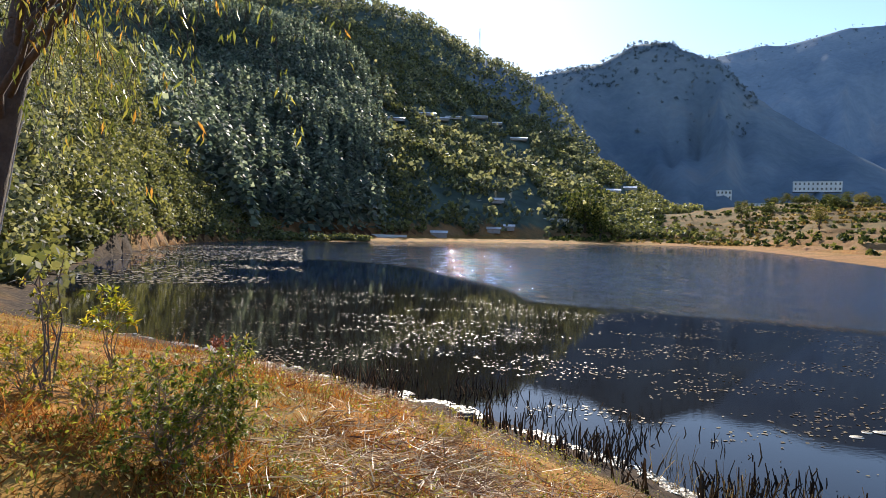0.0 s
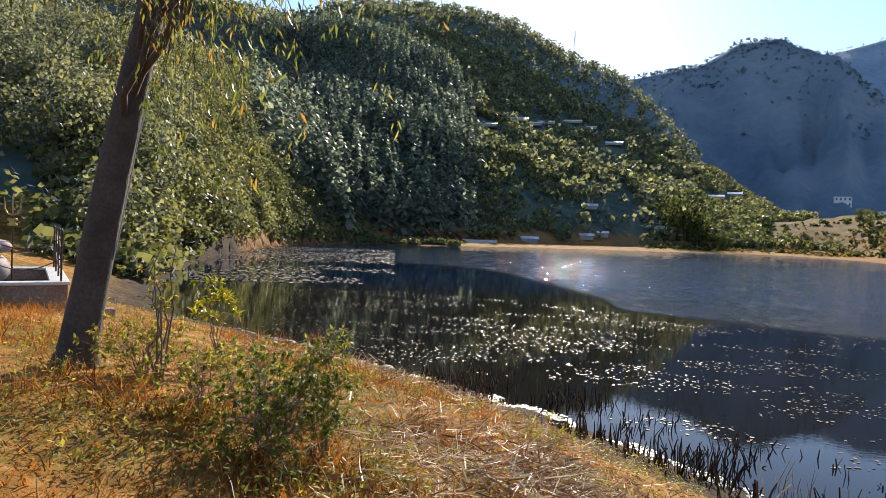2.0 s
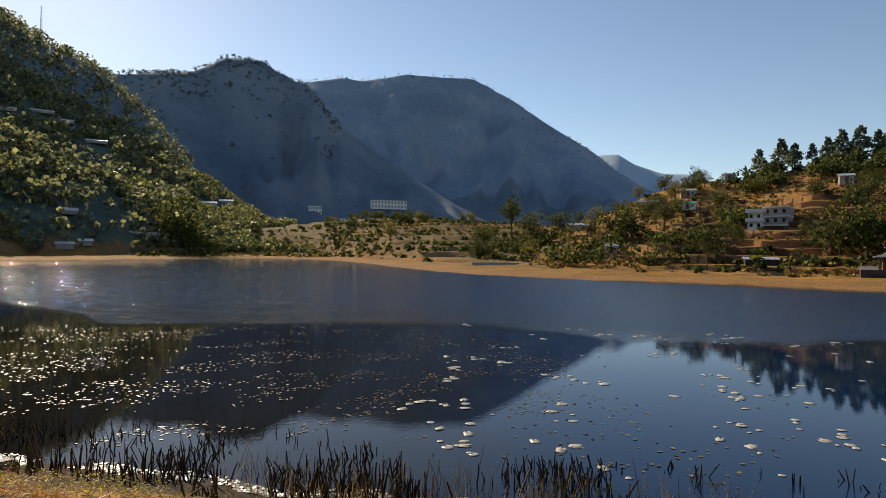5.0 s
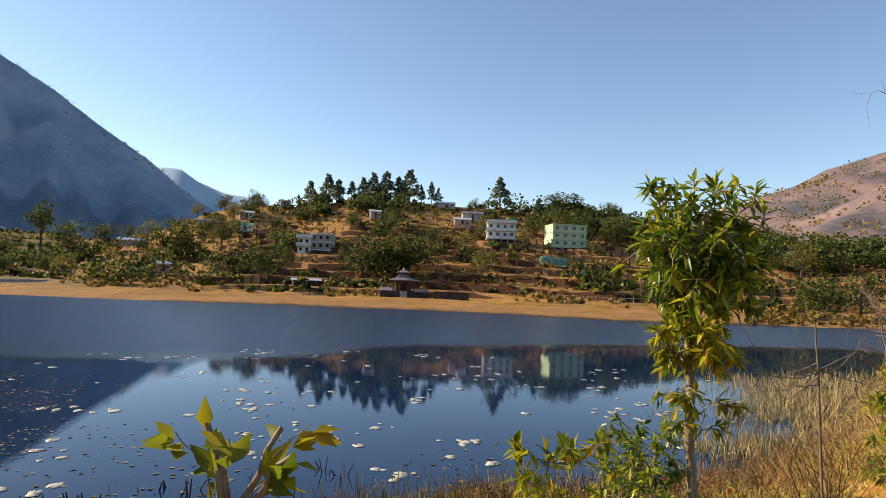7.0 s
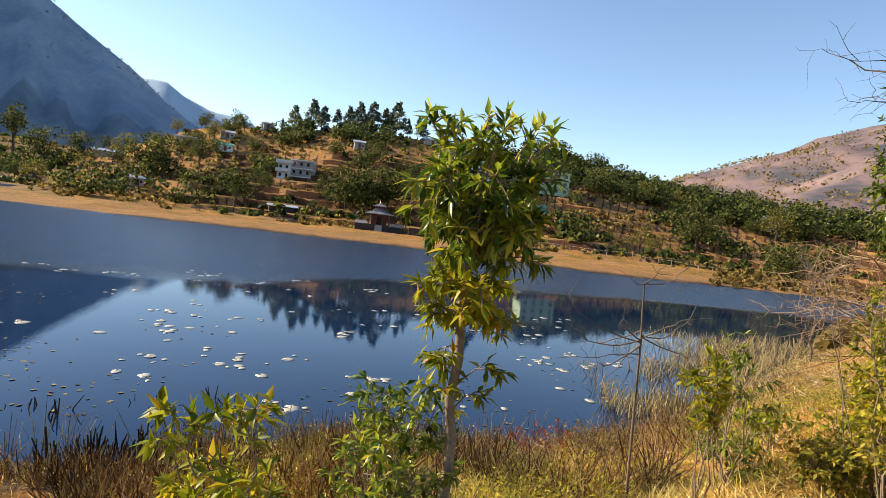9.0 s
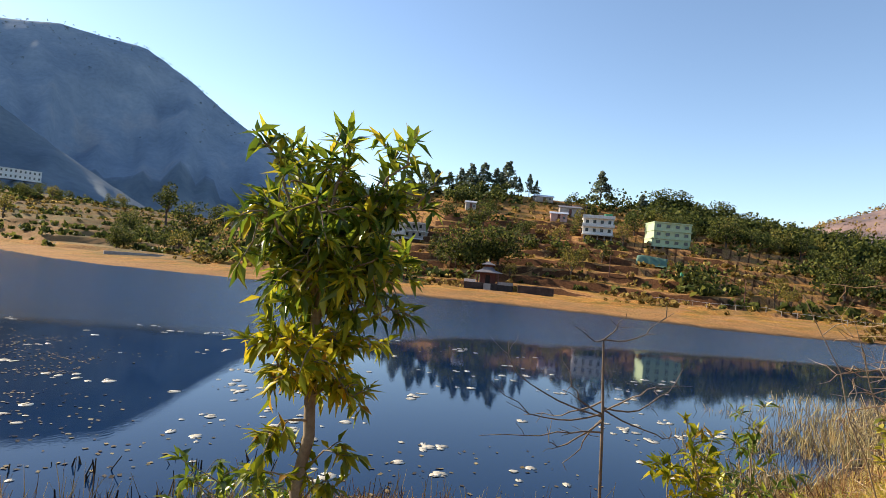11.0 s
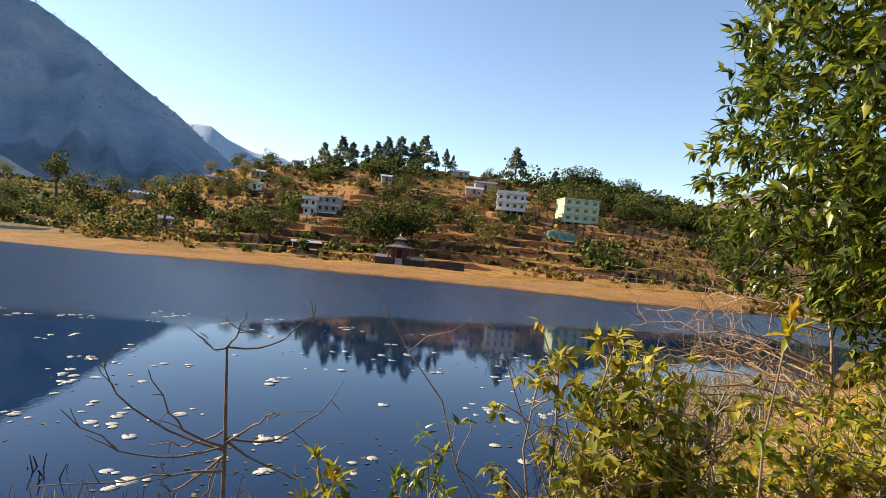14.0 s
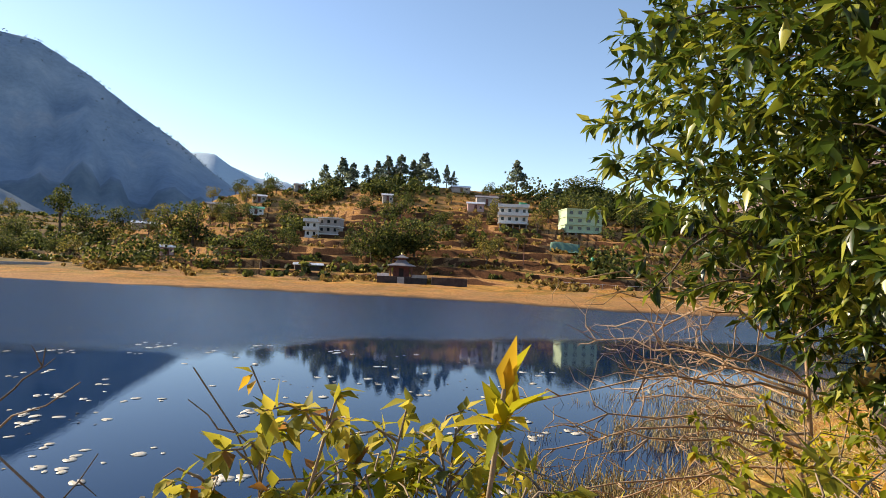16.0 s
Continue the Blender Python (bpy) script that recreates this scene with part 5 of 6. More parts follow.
M_BRICKW = mottled("brick_red_wall", (0.20, 0.07, 0.05), (0.30, 0.12, 0.08), 1.5, 0.85, 0.2, 0.01)
M_STONEW = mottled("dark_stone_wall", (0.035, 0.025, 0.022), (0.09, 0.065, 0.055), 1.2, 0.9, 0.5, 0.03)
M_TIN = mottled("bright_tin_roof", (0.62, 0.62, 0.64), (0.75, 0.75, 0.77), 1.0, 0.35, 0.1, 0.01, metal=0.4)
M_SLATE = mottled("grey_slate_roof", (0.14, 0.13, 0.14), (0.24, 0.22, 0.23), 1.0, 0.6, 0.3, 0.02)
M_GREENTIN = mottled("green_tin_roof", (0.05, 0.28, 0.16), (0.08, 0.36, 0.22), 1.0, 0.5, 0.1, 0.01)
M_GLASS = material("dark_window_glass", (0.015, 0.018, 0.02), 0.12)
M_TIMBER = mottled("dark_red_timber", (0.10, 0.03, 0.022), (0.17, 0.06, 0.045), 2.0, 0.7, 0.2, 0.01)


def box(bm, x0, x1, y0, y1, z0, z1, bevel=0.0):
    r = bmesh.ops.create_cube(bm, size=1)["verts"]
    for v in r:
        v.co = Vector(((x0 + x1) / 2 + v.co.x * (x1 - x0), (y0 + y1) / 2 + v.co.y * (y1 - y0), (z0 + z1) / 2 + v.co.z * (z1 - z0)))
    if bevel:
        bmesh.ops.bevel(bm, geom=list({e for v in r for e in v.link_edges}), offset=bevel, segments=1, affect='EDGES')


def boxed(name, dims, mat, parent, label="", bevel=0.0):
    bm = bmesh.new()
    box(bm, *dims, bevel)
    return part(name, bm, mat, parent, label)


def facing(x, y, turn=0.0):
    """Turn about z that sets a thing's front (-y) towards the start, with a twist."""
    return math.degrees(math.atan2(-x, y)) + turn


def window(parent, x, y, z, w, h, mat_frame, glass):
    """A window in a wall whose outer face is at y: frame, sill and pane."""
    bm = bmesh.new()
    t = 0.09
    for dims in ((x - w / 2, x + w / 2, y - 0.06, y + 0.02, z + h - t, z + h), (x - w / 2, x + w / 2, y - 0.06, y + 0.02, z, z + t),
                 (x - w / 2, x - w / 2 + t, y - 0.06, y + 0.02, z + t, z + h - t), (x + w / 2 - t, x + w / 2, y - 0.06, y + 0.02, z + t, z + h - t)):
        box(bm, *dims)
    win = part("window", bm, mat_frame, parent)
    boxed("pane", (x - w / 2 + t, x + w / 2 - t, y - 0.025, y + 0.01, z + t, z + h - t), glass, win)
    return win


def block(name, label, at, turn, w, d, storeys, sh, wall, cols, slab=None, slab_mat=None, legs=0.0, top=None, category="building"):
    """A flat-roofed house of several storeys with windows, slabs and a parapet. Its front is -y."""
    x, y = at
    z0 = min(gz(x, y), gz(x + 3, y)) - 0.4
    root = thing(name, label, category, at=(x, y, z0), turn=facing(x, y, turn))
    base = 0.4 + legs
    H = base + storeys * sh
    body = boxed("wall", (-w / 2, w / 2, 0, d, base, H), wall, root)
    if legs:
        boxed("plinth", (-w / 2 + 0.3, w / 2 - 0.3, 0.8, d, 0, base), M_STONEW, root)
        for i in range(5):
            px = -w / 2 + 0.3 + i * (w - 0.6) / 4
            boxed("pillar", (px - 0.15, px + 0.15, -0.4 + 0.003 * i, -0.1, 0, base), M_GREYW, root)
    else:
        boxed("plinth", (-w / 2 - 0.05, w / 2 + 0.05, -0.05, d, 0, base), M_GREYW, root)
    s = slab or 0.25
    for k in range(storeys + 1):
        z = base + k * sh
        boxed("slab", (-w / 2 - s * 0.4, w / 2 + s * 0.4, -s, d + 0.2, z - 0.12, z + 0.14), slab_mat or wall, root)
        if slab and slab > 0.6 and 0 < k < storeys + 1:
            boxed("balcony_wall", (-w / 2 - s * 0.4, w / 2 + s * 0.4, -s, -s + 0.14, z + 0.142, z + 0.75), slab_mat or wall, root)
    for k in range(storeys):
        for c in range(cols):
            wx = -w / 2 + (c + 0.5) * w / cols
            window(root, wx, -0.005, base + k * sh + sh * 0.32, min(1.5, w / cols * 0.5), sh * 0.48, wall, M_GLASS)
    if top:
        bm = bmesh.new()
        bmesh.ops.create_cone(bm, segments=14, radius1=0.7, radius2=0.62, depth=1.4, cap_ends=True)
        for i, px in enumerate((w * 0.28, w * 0.40)):
            tank = part("water_tank", bm.copy(), top, root, "green rooftop water tank")
            tank.matrix_basis = pose(px, d * 0.5, H + 0.14 + 0.7)
        bm.free()
    return root


block("white_house", "white three-storey house with open balconies on the hillside", (164.4, 22.1), 4, 7.6, 6, 2, 2.2, M_WHITE, 4, 0.8, M_WHITE, 0.9, material("green_plastic", (0.02, 0.22, 0.10), 0.5))
block("green_house", "pale green four-storey house on the terraced hill", (169.1, 4.0), 22, 9.6, 7, 3, 2.05, M_GREENW, 4, 0.35, M_GREENW, 0.7)
block("unfinished_house", "grey unfinished house with white slab edges", (146.1, 66.5), -12, 5.2, 6, 2, 2.1, M_GREYW, 3, 0.3, M_WHITE)
block("unfinished_house", "low annex with white balcony beside a grey house", (143.4, 69.9), -12, 3.2, 5, 2, 2.1, M_WHITE, 2, 0.8, M_WHITE)
for hx, hy, hw, lab in ((337.6, 550.1, 38, "long pale two-storey block with rows of dark windows"), (290.6, 563.2, 31, "shorter pale block with rows of dark windows"), (263.0, 571.0, 13, "white gabled end of a long block")):
    block("school_block", lab, (hx, hy), 6, hw, 10, 2, 4.6, M_WHITE, max(3, int(hw / 3.2)), 0.5, M_WHITE)


def cottage(label, at, w, d, h, wall, roof, turn=0.0, pitch=0.32, door=True, name="cottage"):
    x, y = at
    z0 = gz(x, y) - 0.3
    root = thing(name, label, "house", at=(x, y, z0), turn=facing(x, y, turn))
    boxed("wall", (-w / 2, w / 2, -d / 2, d / 2, 0, h + 0.3), wall, root, bevel=0.03)
    e, t = 0.35, 0.10
    rise = d / 2 * pitch
    bm = bmesh.new()
    prof = [(-d / 2 - e, h + 0.3 - e * pitch), (0, h + 0.3 + rise), (d / 2 + e, h + 0.3 - e * pitch), (d / 2 + e, h + 0.3 - e * pitch + t), (0, h + 0.3 + rise + t), (-d / 2 - e, h + 0.3 - e * pitch + t)]
    a = [bm.verts.new((-w / 2 - e, p, q)) for p, q in prof]
    b = [bm.verts.new((w / 2 + e, p, q)) for p, q in prof]
    for i in range(6):
        bm.faces.new((a[i], a[(i + 1) % 6], b[(i + 1) % 6], b[i]))
    bm.faces.new((a[0], a[5], a[4], a[1])), bm.faces.new((a[1], a[4], a[3], a[2]))
    bm.faces.new((b[1], b[4], b[5], b[0])), bm.faces.new((b[2], b[3], b[4], b[1]))
    bmesh.ops.recalc_face_normals(bm, faces=bm.faces)
    part("roof", bm, roof, root)
    if door and w > 2:
        boxed("door", (-0.4, 0.4, -d / 2 - 0.05, -d / 2 + 0.02, 0.3, min(2.2, h)), M_TIMBER, root)
        window(root, w * 0.3, -d / 2 - 0.005, 0.9, min(0.9, w * 0.25), min(0.9, h * 0.4), wall, M_GLASS)
    return root


cottage("small pink hut with a pale roof on the far shore", (114.1, 88.2), 2.6, 2.4, 1.7, M_PINK, M_TIN, 10)
cottage("low dark shed with a bright tin roof", (120.0, 57.3), 5.6, 3.0, 1.1, M_STONEW, M_TIN, 8, 0.22, False)
cottage("grey stone cottage high on the hill", (192.6, 35.8), 6.5, 4, 2.4, M_GREYW, M_SLATE, 8)
cottage("pinkish flat-roofed cottage on the hill", (199.1, 33.9), 4.2, 4, 2.6, M_PINK, M_GREYW, 4, 0.05)
cottage("house with a bright tin roof on the hilltop", (206.0, 48.0), 6.0, 4, 1.6, M_GREYW, M_TIN, 12)
cottage("small house with a green tin roof", (159.9, 97.3), 4.2, 3.4, 1.7, M_WHITE, M_GREENTIN, 4)
cottage("small house with a pale roof on the hill's shoulder", (176.0, 107.0), 4.2, 3.4, 1.9, M_GREYW, M_TIN, 4)
cottage("small white hut among trees", (187.0, -55.5), 3.2, 3.0, 3.6, M_WHITE, M_TIN, 4)
cottage("small white hut beside the wood", (195.1, -74.4), 2.8, 2.6, 2.6, M_WHITE, M_TIN, 0)
ROOFS = ((-25.3, 311.2, 7.3), (-11.2, 354.7, 9), (-3.2, 366.0, 8.5), (4.6, 389.1, 9), (22.3, 418.3, 10.5), (33.5, 419.2, 8.5),
                        (46.5, 387.6, 9), (22.7, 255.9, 4.3), (101.3, 363.5, 7), (118.7, 388.2, 6.8), (193.8, 508.5, 7))
for rx, ry, rw in ROOFS:
    cottage("low house with a glaring tin roof on the wooded slope", (rx, ry), rw * 1.15, 7, 1.1, M_GREYW, M_TIN, 0, 0.3, False)
for rx, ry, rw in ((25.9, 237.5, 4.0), (19.4, 231.4, 5.0), (-1.4, 212.5, 5.6)):
    cottage("small lakeside shelter with a pale roof", (rx, ry), rw, 3, 1.5, M_GREYW, M_TIN, 0, 0.4, False)


for rx, ry, rw, rl in ((158.4, 109.6, 5.0, "small grey house on the hill's shoulder"), (169.2, 115.5, 7.0, "long low grey house with a pale roof"), (185.7, 37.6, 5.0, "pinkish cottage with a pale roof high on the hill"),
                       (182.4, 65.2, 3.2, "small pale hut on the slope"), (158.2, 133.8, 9.0, "long low pale shed near the valley"), (197.9, 105.4, 3.2, "small hut below the crest")):
    cottage(rl, (rx, ry), rw, 3.6, 2.2, M_PINK if "pink" in rl else M_GREYW, M_TIN if "pale" in rl else M_SLATE, 5)


def low_wall(label, at, w, h, mat, turn=0):
    x, y = at
    root = boxed("low_wall", (-w / 2, w / 2, -0.2, 0.2, -0.3, h), mat, None, bevel=0.04)
    root.matrix_basis = pose(x, y, gz(x, y), 0, 0, facing(x, y, turn))
    tagged(root, label, "wall")


low_wall("long whitewashed wall along the far shore", (-18.8, 191.0), 15, 1.0, M_WHITE)
low_wall("whitewashed terrace wall above the shore", (45.4, 256.1), 15, 1.1, M_WHITE, 3)
low_wall("second whitewashed terrace wall above the shore", (46.0, 260.5), 12, 1.2, M_WHITE, 3)
low_wall("pale stone edge of a lakeside path", (96.5, 102.0), 20, 0.5, M_GREYW, 25)
low_wall("dark stone retaining wall beside the shrine", (102.6, 21.5), 6, 1.3, M_STONEW, -6)


def hip_roof(bm, w, d, z, rise, e, t=0.12, top=0.12):
    lo = [(-w / 2 - e, -d / 2 - e), (w / 2 + e, -d / 2 - e), (w / 2 + e, d / 2 + e), (-w / 2 - e, d / 2 + e)]
    a = [bm.verts.new((p, q, z)) for p, q in lo]
    b = [bm.verts.new((p, q, z + t)) for p, q in lo]
    m = [bm.verts.new((p * 0.5, q * 0.5, z + t + rise * 0.42)) for p, q in lo]
    c = [bm.verts.new((p * top, q * top, z + t + rise)) for p, q in lo]
    bm.faces.new(a[::-1]), bm.faces.new(c)
    for i in range(4):
        j = (i + 1) % 4
        bm.faces.new((a[i], a[j], b[j], b[i])), bm.faces.new((b[i], b[j], m[j], m[i])), bm.faces.new((m[i], m[j], c[j], c[i]))
    bmesh.ops.recalc_face_normals(bm, faces=bm.faces)


def pagoda():
    x, y = 105.5, 31.0
    root = thing("pagoda_shrine", "two-tiered red timber pagoda shrine on a stone terrace", "shrine", at=(x, y, gz(x, y) - 0.3), turn=facing(x, y, 4))
    boxed("terrace", (-4.2, 1.6, -1.8, 3.0, 0, 1.5), M_STONEW, root, "dark stone terrace")
    boxed("side_terrace", (1.603, 4.4, -1.2, 3.0, 0, 1.35), M_STONEW, root)
    for i in range(6):
        boxed("step", (-0.75, 0.45, -1.8 - 0.28 * (6 - i), -1.8 - 0.28 * (5 - i) - 0.003, 0, 0.24 * (i + 1)), M_GREYW, root)
    boxed("parapet", (-4.2, -2.2, -1.8, -1.6, 1.503, 2.0), M_WHITE, root)
    boxed("shrine_body", (-1.5, 1.3, -0.6, 2.0, 1.503, 3.3), M_TIMBER, root)
    for px in (-1.9, -0.9, 0.7, 1.7):
        boxed("post", (px - 0.1, px + 0.1, -1.2, -1.0, 1.36, 3.35), M_TIMBER, root)
    # dark board for the shade inside the doorway; the body has no opening
    boxed("doorway", (-0.5, 0.3, -0.66, -0.58, 1.52, 2.9), material("doorway_shade", (0.02, 0.012, 0.01), 0.8), root)
    bm = bmesh.new()
    hip_roof(bm, 3.6, 3.4, 3.3, 0.95, 0.7, top=0.3)
    bmesh.ops.translate(bm, verts=bm.verts, vec=(-0.1, 0.6, 0))
    part("lower_roof", bm, M_SLATE, root)
    boxed("upper_body", (-0.8, 0.6, -0.1, 1.3, 4.1, 4.75), M_TIMBER, root)
    bm = bmesh.new()
    hip_roof(bm, 1.5, 1.5, 4.7, 0.55, 0.45, top=0.06)
    bmesh.ops.translate(bm, verts=bm.verts, vec=(-0.1, 0.6, 0))
    part("upper_roof", bm, M_SLATE, root)
    g = Geo()
    g.add(*tube([(-0.1, 0.6, 5.3), (-0.1, 0.6, 5.5), (-0.1, 0.6, 5.6), (-0.1, 0.6, 6.0)], [0.16, 0.12, 0.05, 0.01], 8))
    part("finial", g.mesh("finial", material("gilt_finial", (0.5, 0.4, 0.2), 0.4, 0.8)), None, root)
    boxed("guard_wall", (1.603, 4.4, -1.2, -1.0, 1.353, 1.9), M_GREYW, root)


pagoda()


def mast():
    x, y = 32.1, 628.3
    z = gz(x, y)
    root = thing("radio_mast", "thin lattice radio mast on the ridge", "mast", at=(x, y, z - 1))
    g = Geo()
    for a in (0, 2.09, 4.19):
        g.add(*tube([(math.cos(a) * 1.0, math.sin(a) * 1.0, 0), (math.cos(a) * 0.35, math.sin(a) * 0.35, 30)], [0.22, 0.16], 5))
    for h in range(1, 30):
        r = 1.0 - 0.65 * h / 30
        for a in (0, 2.09, 4.19):
            g.add(*tube([(math.cos(a) * r, math.sin(a) * r, h), (math.cos(a + 2.09) * r, math.sin(a + 2.09) * r, h + 0.8)], [0.06, 0.06], 4))
    part("lattice", g.mesh("lattice", material("mast_steel", (0.35, 0.35, 0.36), 0.5, 0.6)), None, root)


mast()


def posts():
    g = Geo()
    g.add(*tube([(0, 0, -0.3), (0, 0, 4.9)], [0.09, 0.07], 7))
    me = g.mesh("utility_pole", M_TIMBER)
    for px, py, s in ((121.1, -10.9, 1.0), (133.0, 14.0, 0.9), (150.0, -32.0, 1.1)):
        ob = tagged(new("utility_pole", me), "weathered wooden pole on the terraces", "pole", "poles on the terraces")
        ob.matrix_basis = pose(px, py, gz(px, py), 0, 0, 0) @ Matrix.Diagonal((s, s, s, 1))
    g = Geo()
    g.add(*tube([(0, 0, -0.2), (0, 0, 1.0)], [0.06, 0.05], 6))
    me = g.mesh("fence_post", M_GREYW)
    root = thing("fence", "line of pale fence posts with wires above the shore", "fence", at=(0, 0, 0))
    line = []
    for i in range(16):
        a = 88 + i * 1.1
        px, py = math.sin(radians(a)) * 118, math.cos(radians(a)) * 118
        ob = new("post", me)
        ob.parent = root
        ob.matrix_basis = pose(px, py, gz(px, py))
        line.append((px, py, gz(px, py) + 0.85))
    w = Geo()
    w.add(*tube(line, np.full(16, 0.02), 4))
    part("wire", w.mesh("wire", M_TIN), None, root)


posts()


def netting():
    x, y = 149.1, 7.0
    rng = np.random.default_rng(8)
    n = 14
    u, v = np.meshgrid(np.linspace(-3.3, 3.3, n), np.linspace(-1.2, 1.2, 6))
    X, Y = x + v.ravel() * 1.2, y + u.ravel()
    Z = ground(X, Y) + 0.6 + 0.4 * fbm(u.ravel() / 1.2 + 3, v.ravel() + 5, 3) + 0.3 * (v.ravel() > 0)
    i, j = np.arange(5)[:, None] * n, np.arange(n - 1)[None]
    q = np.stack([i + j, i + j + 1, i + n + j + 1, i + n + j], -1).reshape(-1, 4)
    ob = part("shade_net", mesh_of("shade_net", np.stack([X, Y, Z], 1), q, material("green_net", (0.09, 0.17, 0.12), 0.7), True), None)
    sol = ob.modifiers.new("thick", 'SOLIDIFY')
    sol.thickness = 0.03
    tagged(ob, "sagging green shade net over a garden terrace", "net")
    g = Geo()
    g.add(*tube([(0, 0, 0), (0, 0, 1.0), (0, 0, 1.2), (0, 0, 1.35)], [0.5, 0.5, 0.35, 0.12], 12))
    t = part("water_tank", g.mesh("water_tank", bpy.data.materials["green_plastic"], True), None)
    t.matrix_basis = pose(141.6, 0.2, gz(141.6, 0.2) - 0.1)
    tagged(t, "small green plastic water tank on a terrace", "tank")


netting()


# ---- trees across the lake ----
def clumps(geo, rng, pos, size, up=0.4):
    k = len(pos)
    d = rng.normal(0, 1, (k, 3))
    upv = unit(rng.normal(0, 1, (k, 3)) + np.array([0, 0, up]))
    s = size * rng.uniform(0.6, 1.4, k)
    geo.add(*scatter(CARD_V, CARD_F, pos, frames_of(d, upv), s))


def broad_tree(seed, h, w, mat, n=420, lobes=9, trunk=0.25):
    """A far broad-leaved tree: trunk, limbs, and a crown of many clumps in uneven lobes."""
    rng = np.random.default_rng(seed)
    root = thing("broadleaf_tree", "", "tree")
    t, c = Geo(), Geo()
    t.add(*tube(curve_to(rng, (0, 0, -0.3), (rng.normal(0, 0.2), rng.normal(0, 0.2), h * 0.55), 5, 0, 0.02), np.linspace(h * 0.03, h * 0.012, 5), 7))
    for k in range(lobes):
        a, rr = rng.uniform(0, 2 * np.pi), w * 0.5 * math.sqrt(rng.random()) * 0.75
        zz = h * rng.uniform(trunk + 0.12, 0.86)
        rr *= 1.15 - abs(zz / h - 0.55)
        ctr = np.array([math.cos(a) * rr, math.sin(a) * rr, zz])
        t.add(*tube(curve_to(rng, (0, 0, h * rng.uniform(trunk * 0.7, 0.45)), ctr, 4, 0, 0.04), np.linspace(h * 0.012, h * 0.004, 4), 4))
        m_ = n // lobes
        p = unit(rng.normal(0, 1, (m_, 3))) * (rng.uniform(0.45, 1.0, (m_, 1)) ** 0.6) * np.array([w * 0.24, w * 0.24, h * 0.16]) * rng.uniform(0.75, 1.25)
        clumps(c, rng, ctr + p, 0.030 * (h + w) * 0.5 + 0.05)
    part("trunk", t.mesh("trunk", M_BARK, True), None, root)
    part("crown", c.mesh("crown", mat), None, root)
    return root


def pine_tree(seed, h, w, n=300, bare=0.35):
    rng = np.random.default_rng(seed)
    root = thing("pine_tree", "", "tree")
    t, c = Geo(), Geo()
    t.add(*tube(curve_to(rng, (0, 0, -0.3), (0, 0, h * 0.97), 7, 0, 0.006), np.linspace(h * 0.02, h * 0.004, 7), 6))
    lay = 9
    for k in range(lay):
        u = bare + (1 - bare) * (k + 0.5) / lay
        rad = w * 0.5 * (1.05 - u) / (1.05 - bare) * rng.uniform(0.7, 1.15) + 0.1
        for b in range(4):
            a = rng.uniform(0, 2 * np.pi)
            e = np.array([math.cos(a) * rad, math.sin(a) * rad, h * (u - 0.01)])
            t.add(*tube([(0, 0, h * u), e * [0.6, 0.6, 1], e], [h * 0.006, h * 0.004, h * 0.002], 4))
            m_ = n // (lay * 4)
            clumps(c, rng, e * np.array([0.75, 0.75, 1]) + rng.normal(0, 1, (m_, 3)) * np.array([rad * 0.25, rad * 0.25, h * 0.025]), 0.045 * h + 0.05, 0.8)
    part("trunk", t.mesh("trunk", M_BARK, True), None, root)
    part("crown", c.mesh("crown", M_CONIFER), None, root)
    return root


def plant_copies(makers, spots, group, labels):
    """The first tree of each kind stands at its first spot; the others are copies of it."""
    for mk, lab in zip(makers, labels):
        tagged(mk, lab, "tree", group)
    used = set()
    rng = random.Random(4)
    for k, (x, y, s, i) in enumerate(spots):
        m = pose(x, y, gz(x, y) - 0.1, 0, 0, rng.uniform(0, 360))
        o = makers[i]
        if i in used:
            o = copy_thing(makers[i], m)
        used.add(i)
        o.matrix_basis = m @ Matrix.Diagonal((s * rng.uniform(0.9, 1.1), s * rng.uniform(0.9, 1.1), s, 1))


# pines on the hilltop: x, y, height against 10 m
PINES = [(201.5, 97.4, .85, 0), (201.9, 90.6, 1.0, 1), (203, 87, .8, 0), (205.2, 74.6, .95, 1), (204, 78, .8, 1), (206, 70, 1.0, 0), (208, 66, .85, 0), (207, 61.5, 1.05, 1), (208, 57.5, .65, 2), (209, 54, .8, 2),
         (209, 51.5, .6, 2), (214, 30, 1.15, 1), (216, 16.5, .6, 0), (198, 100, .5, 2), (203, 82, .7, 0), (206, 72, .7, 2), (207, 64, .7, 1), (199, 86, .7, 1), (198, 94, .6, 1)]
plant_copies([pine_tree(1, 11, 6.5, 800, 0.34), pine_tree(2, 11, 8.5, 1100, 0.24), pine_tree(3, 10.5, 5.0, 600, 0.22)], PINES, "hilltop pines",
             ["tall dark pine on the hilltop", "bushy dark pine on the hilltop", "slim dark pine on the hilltop"])

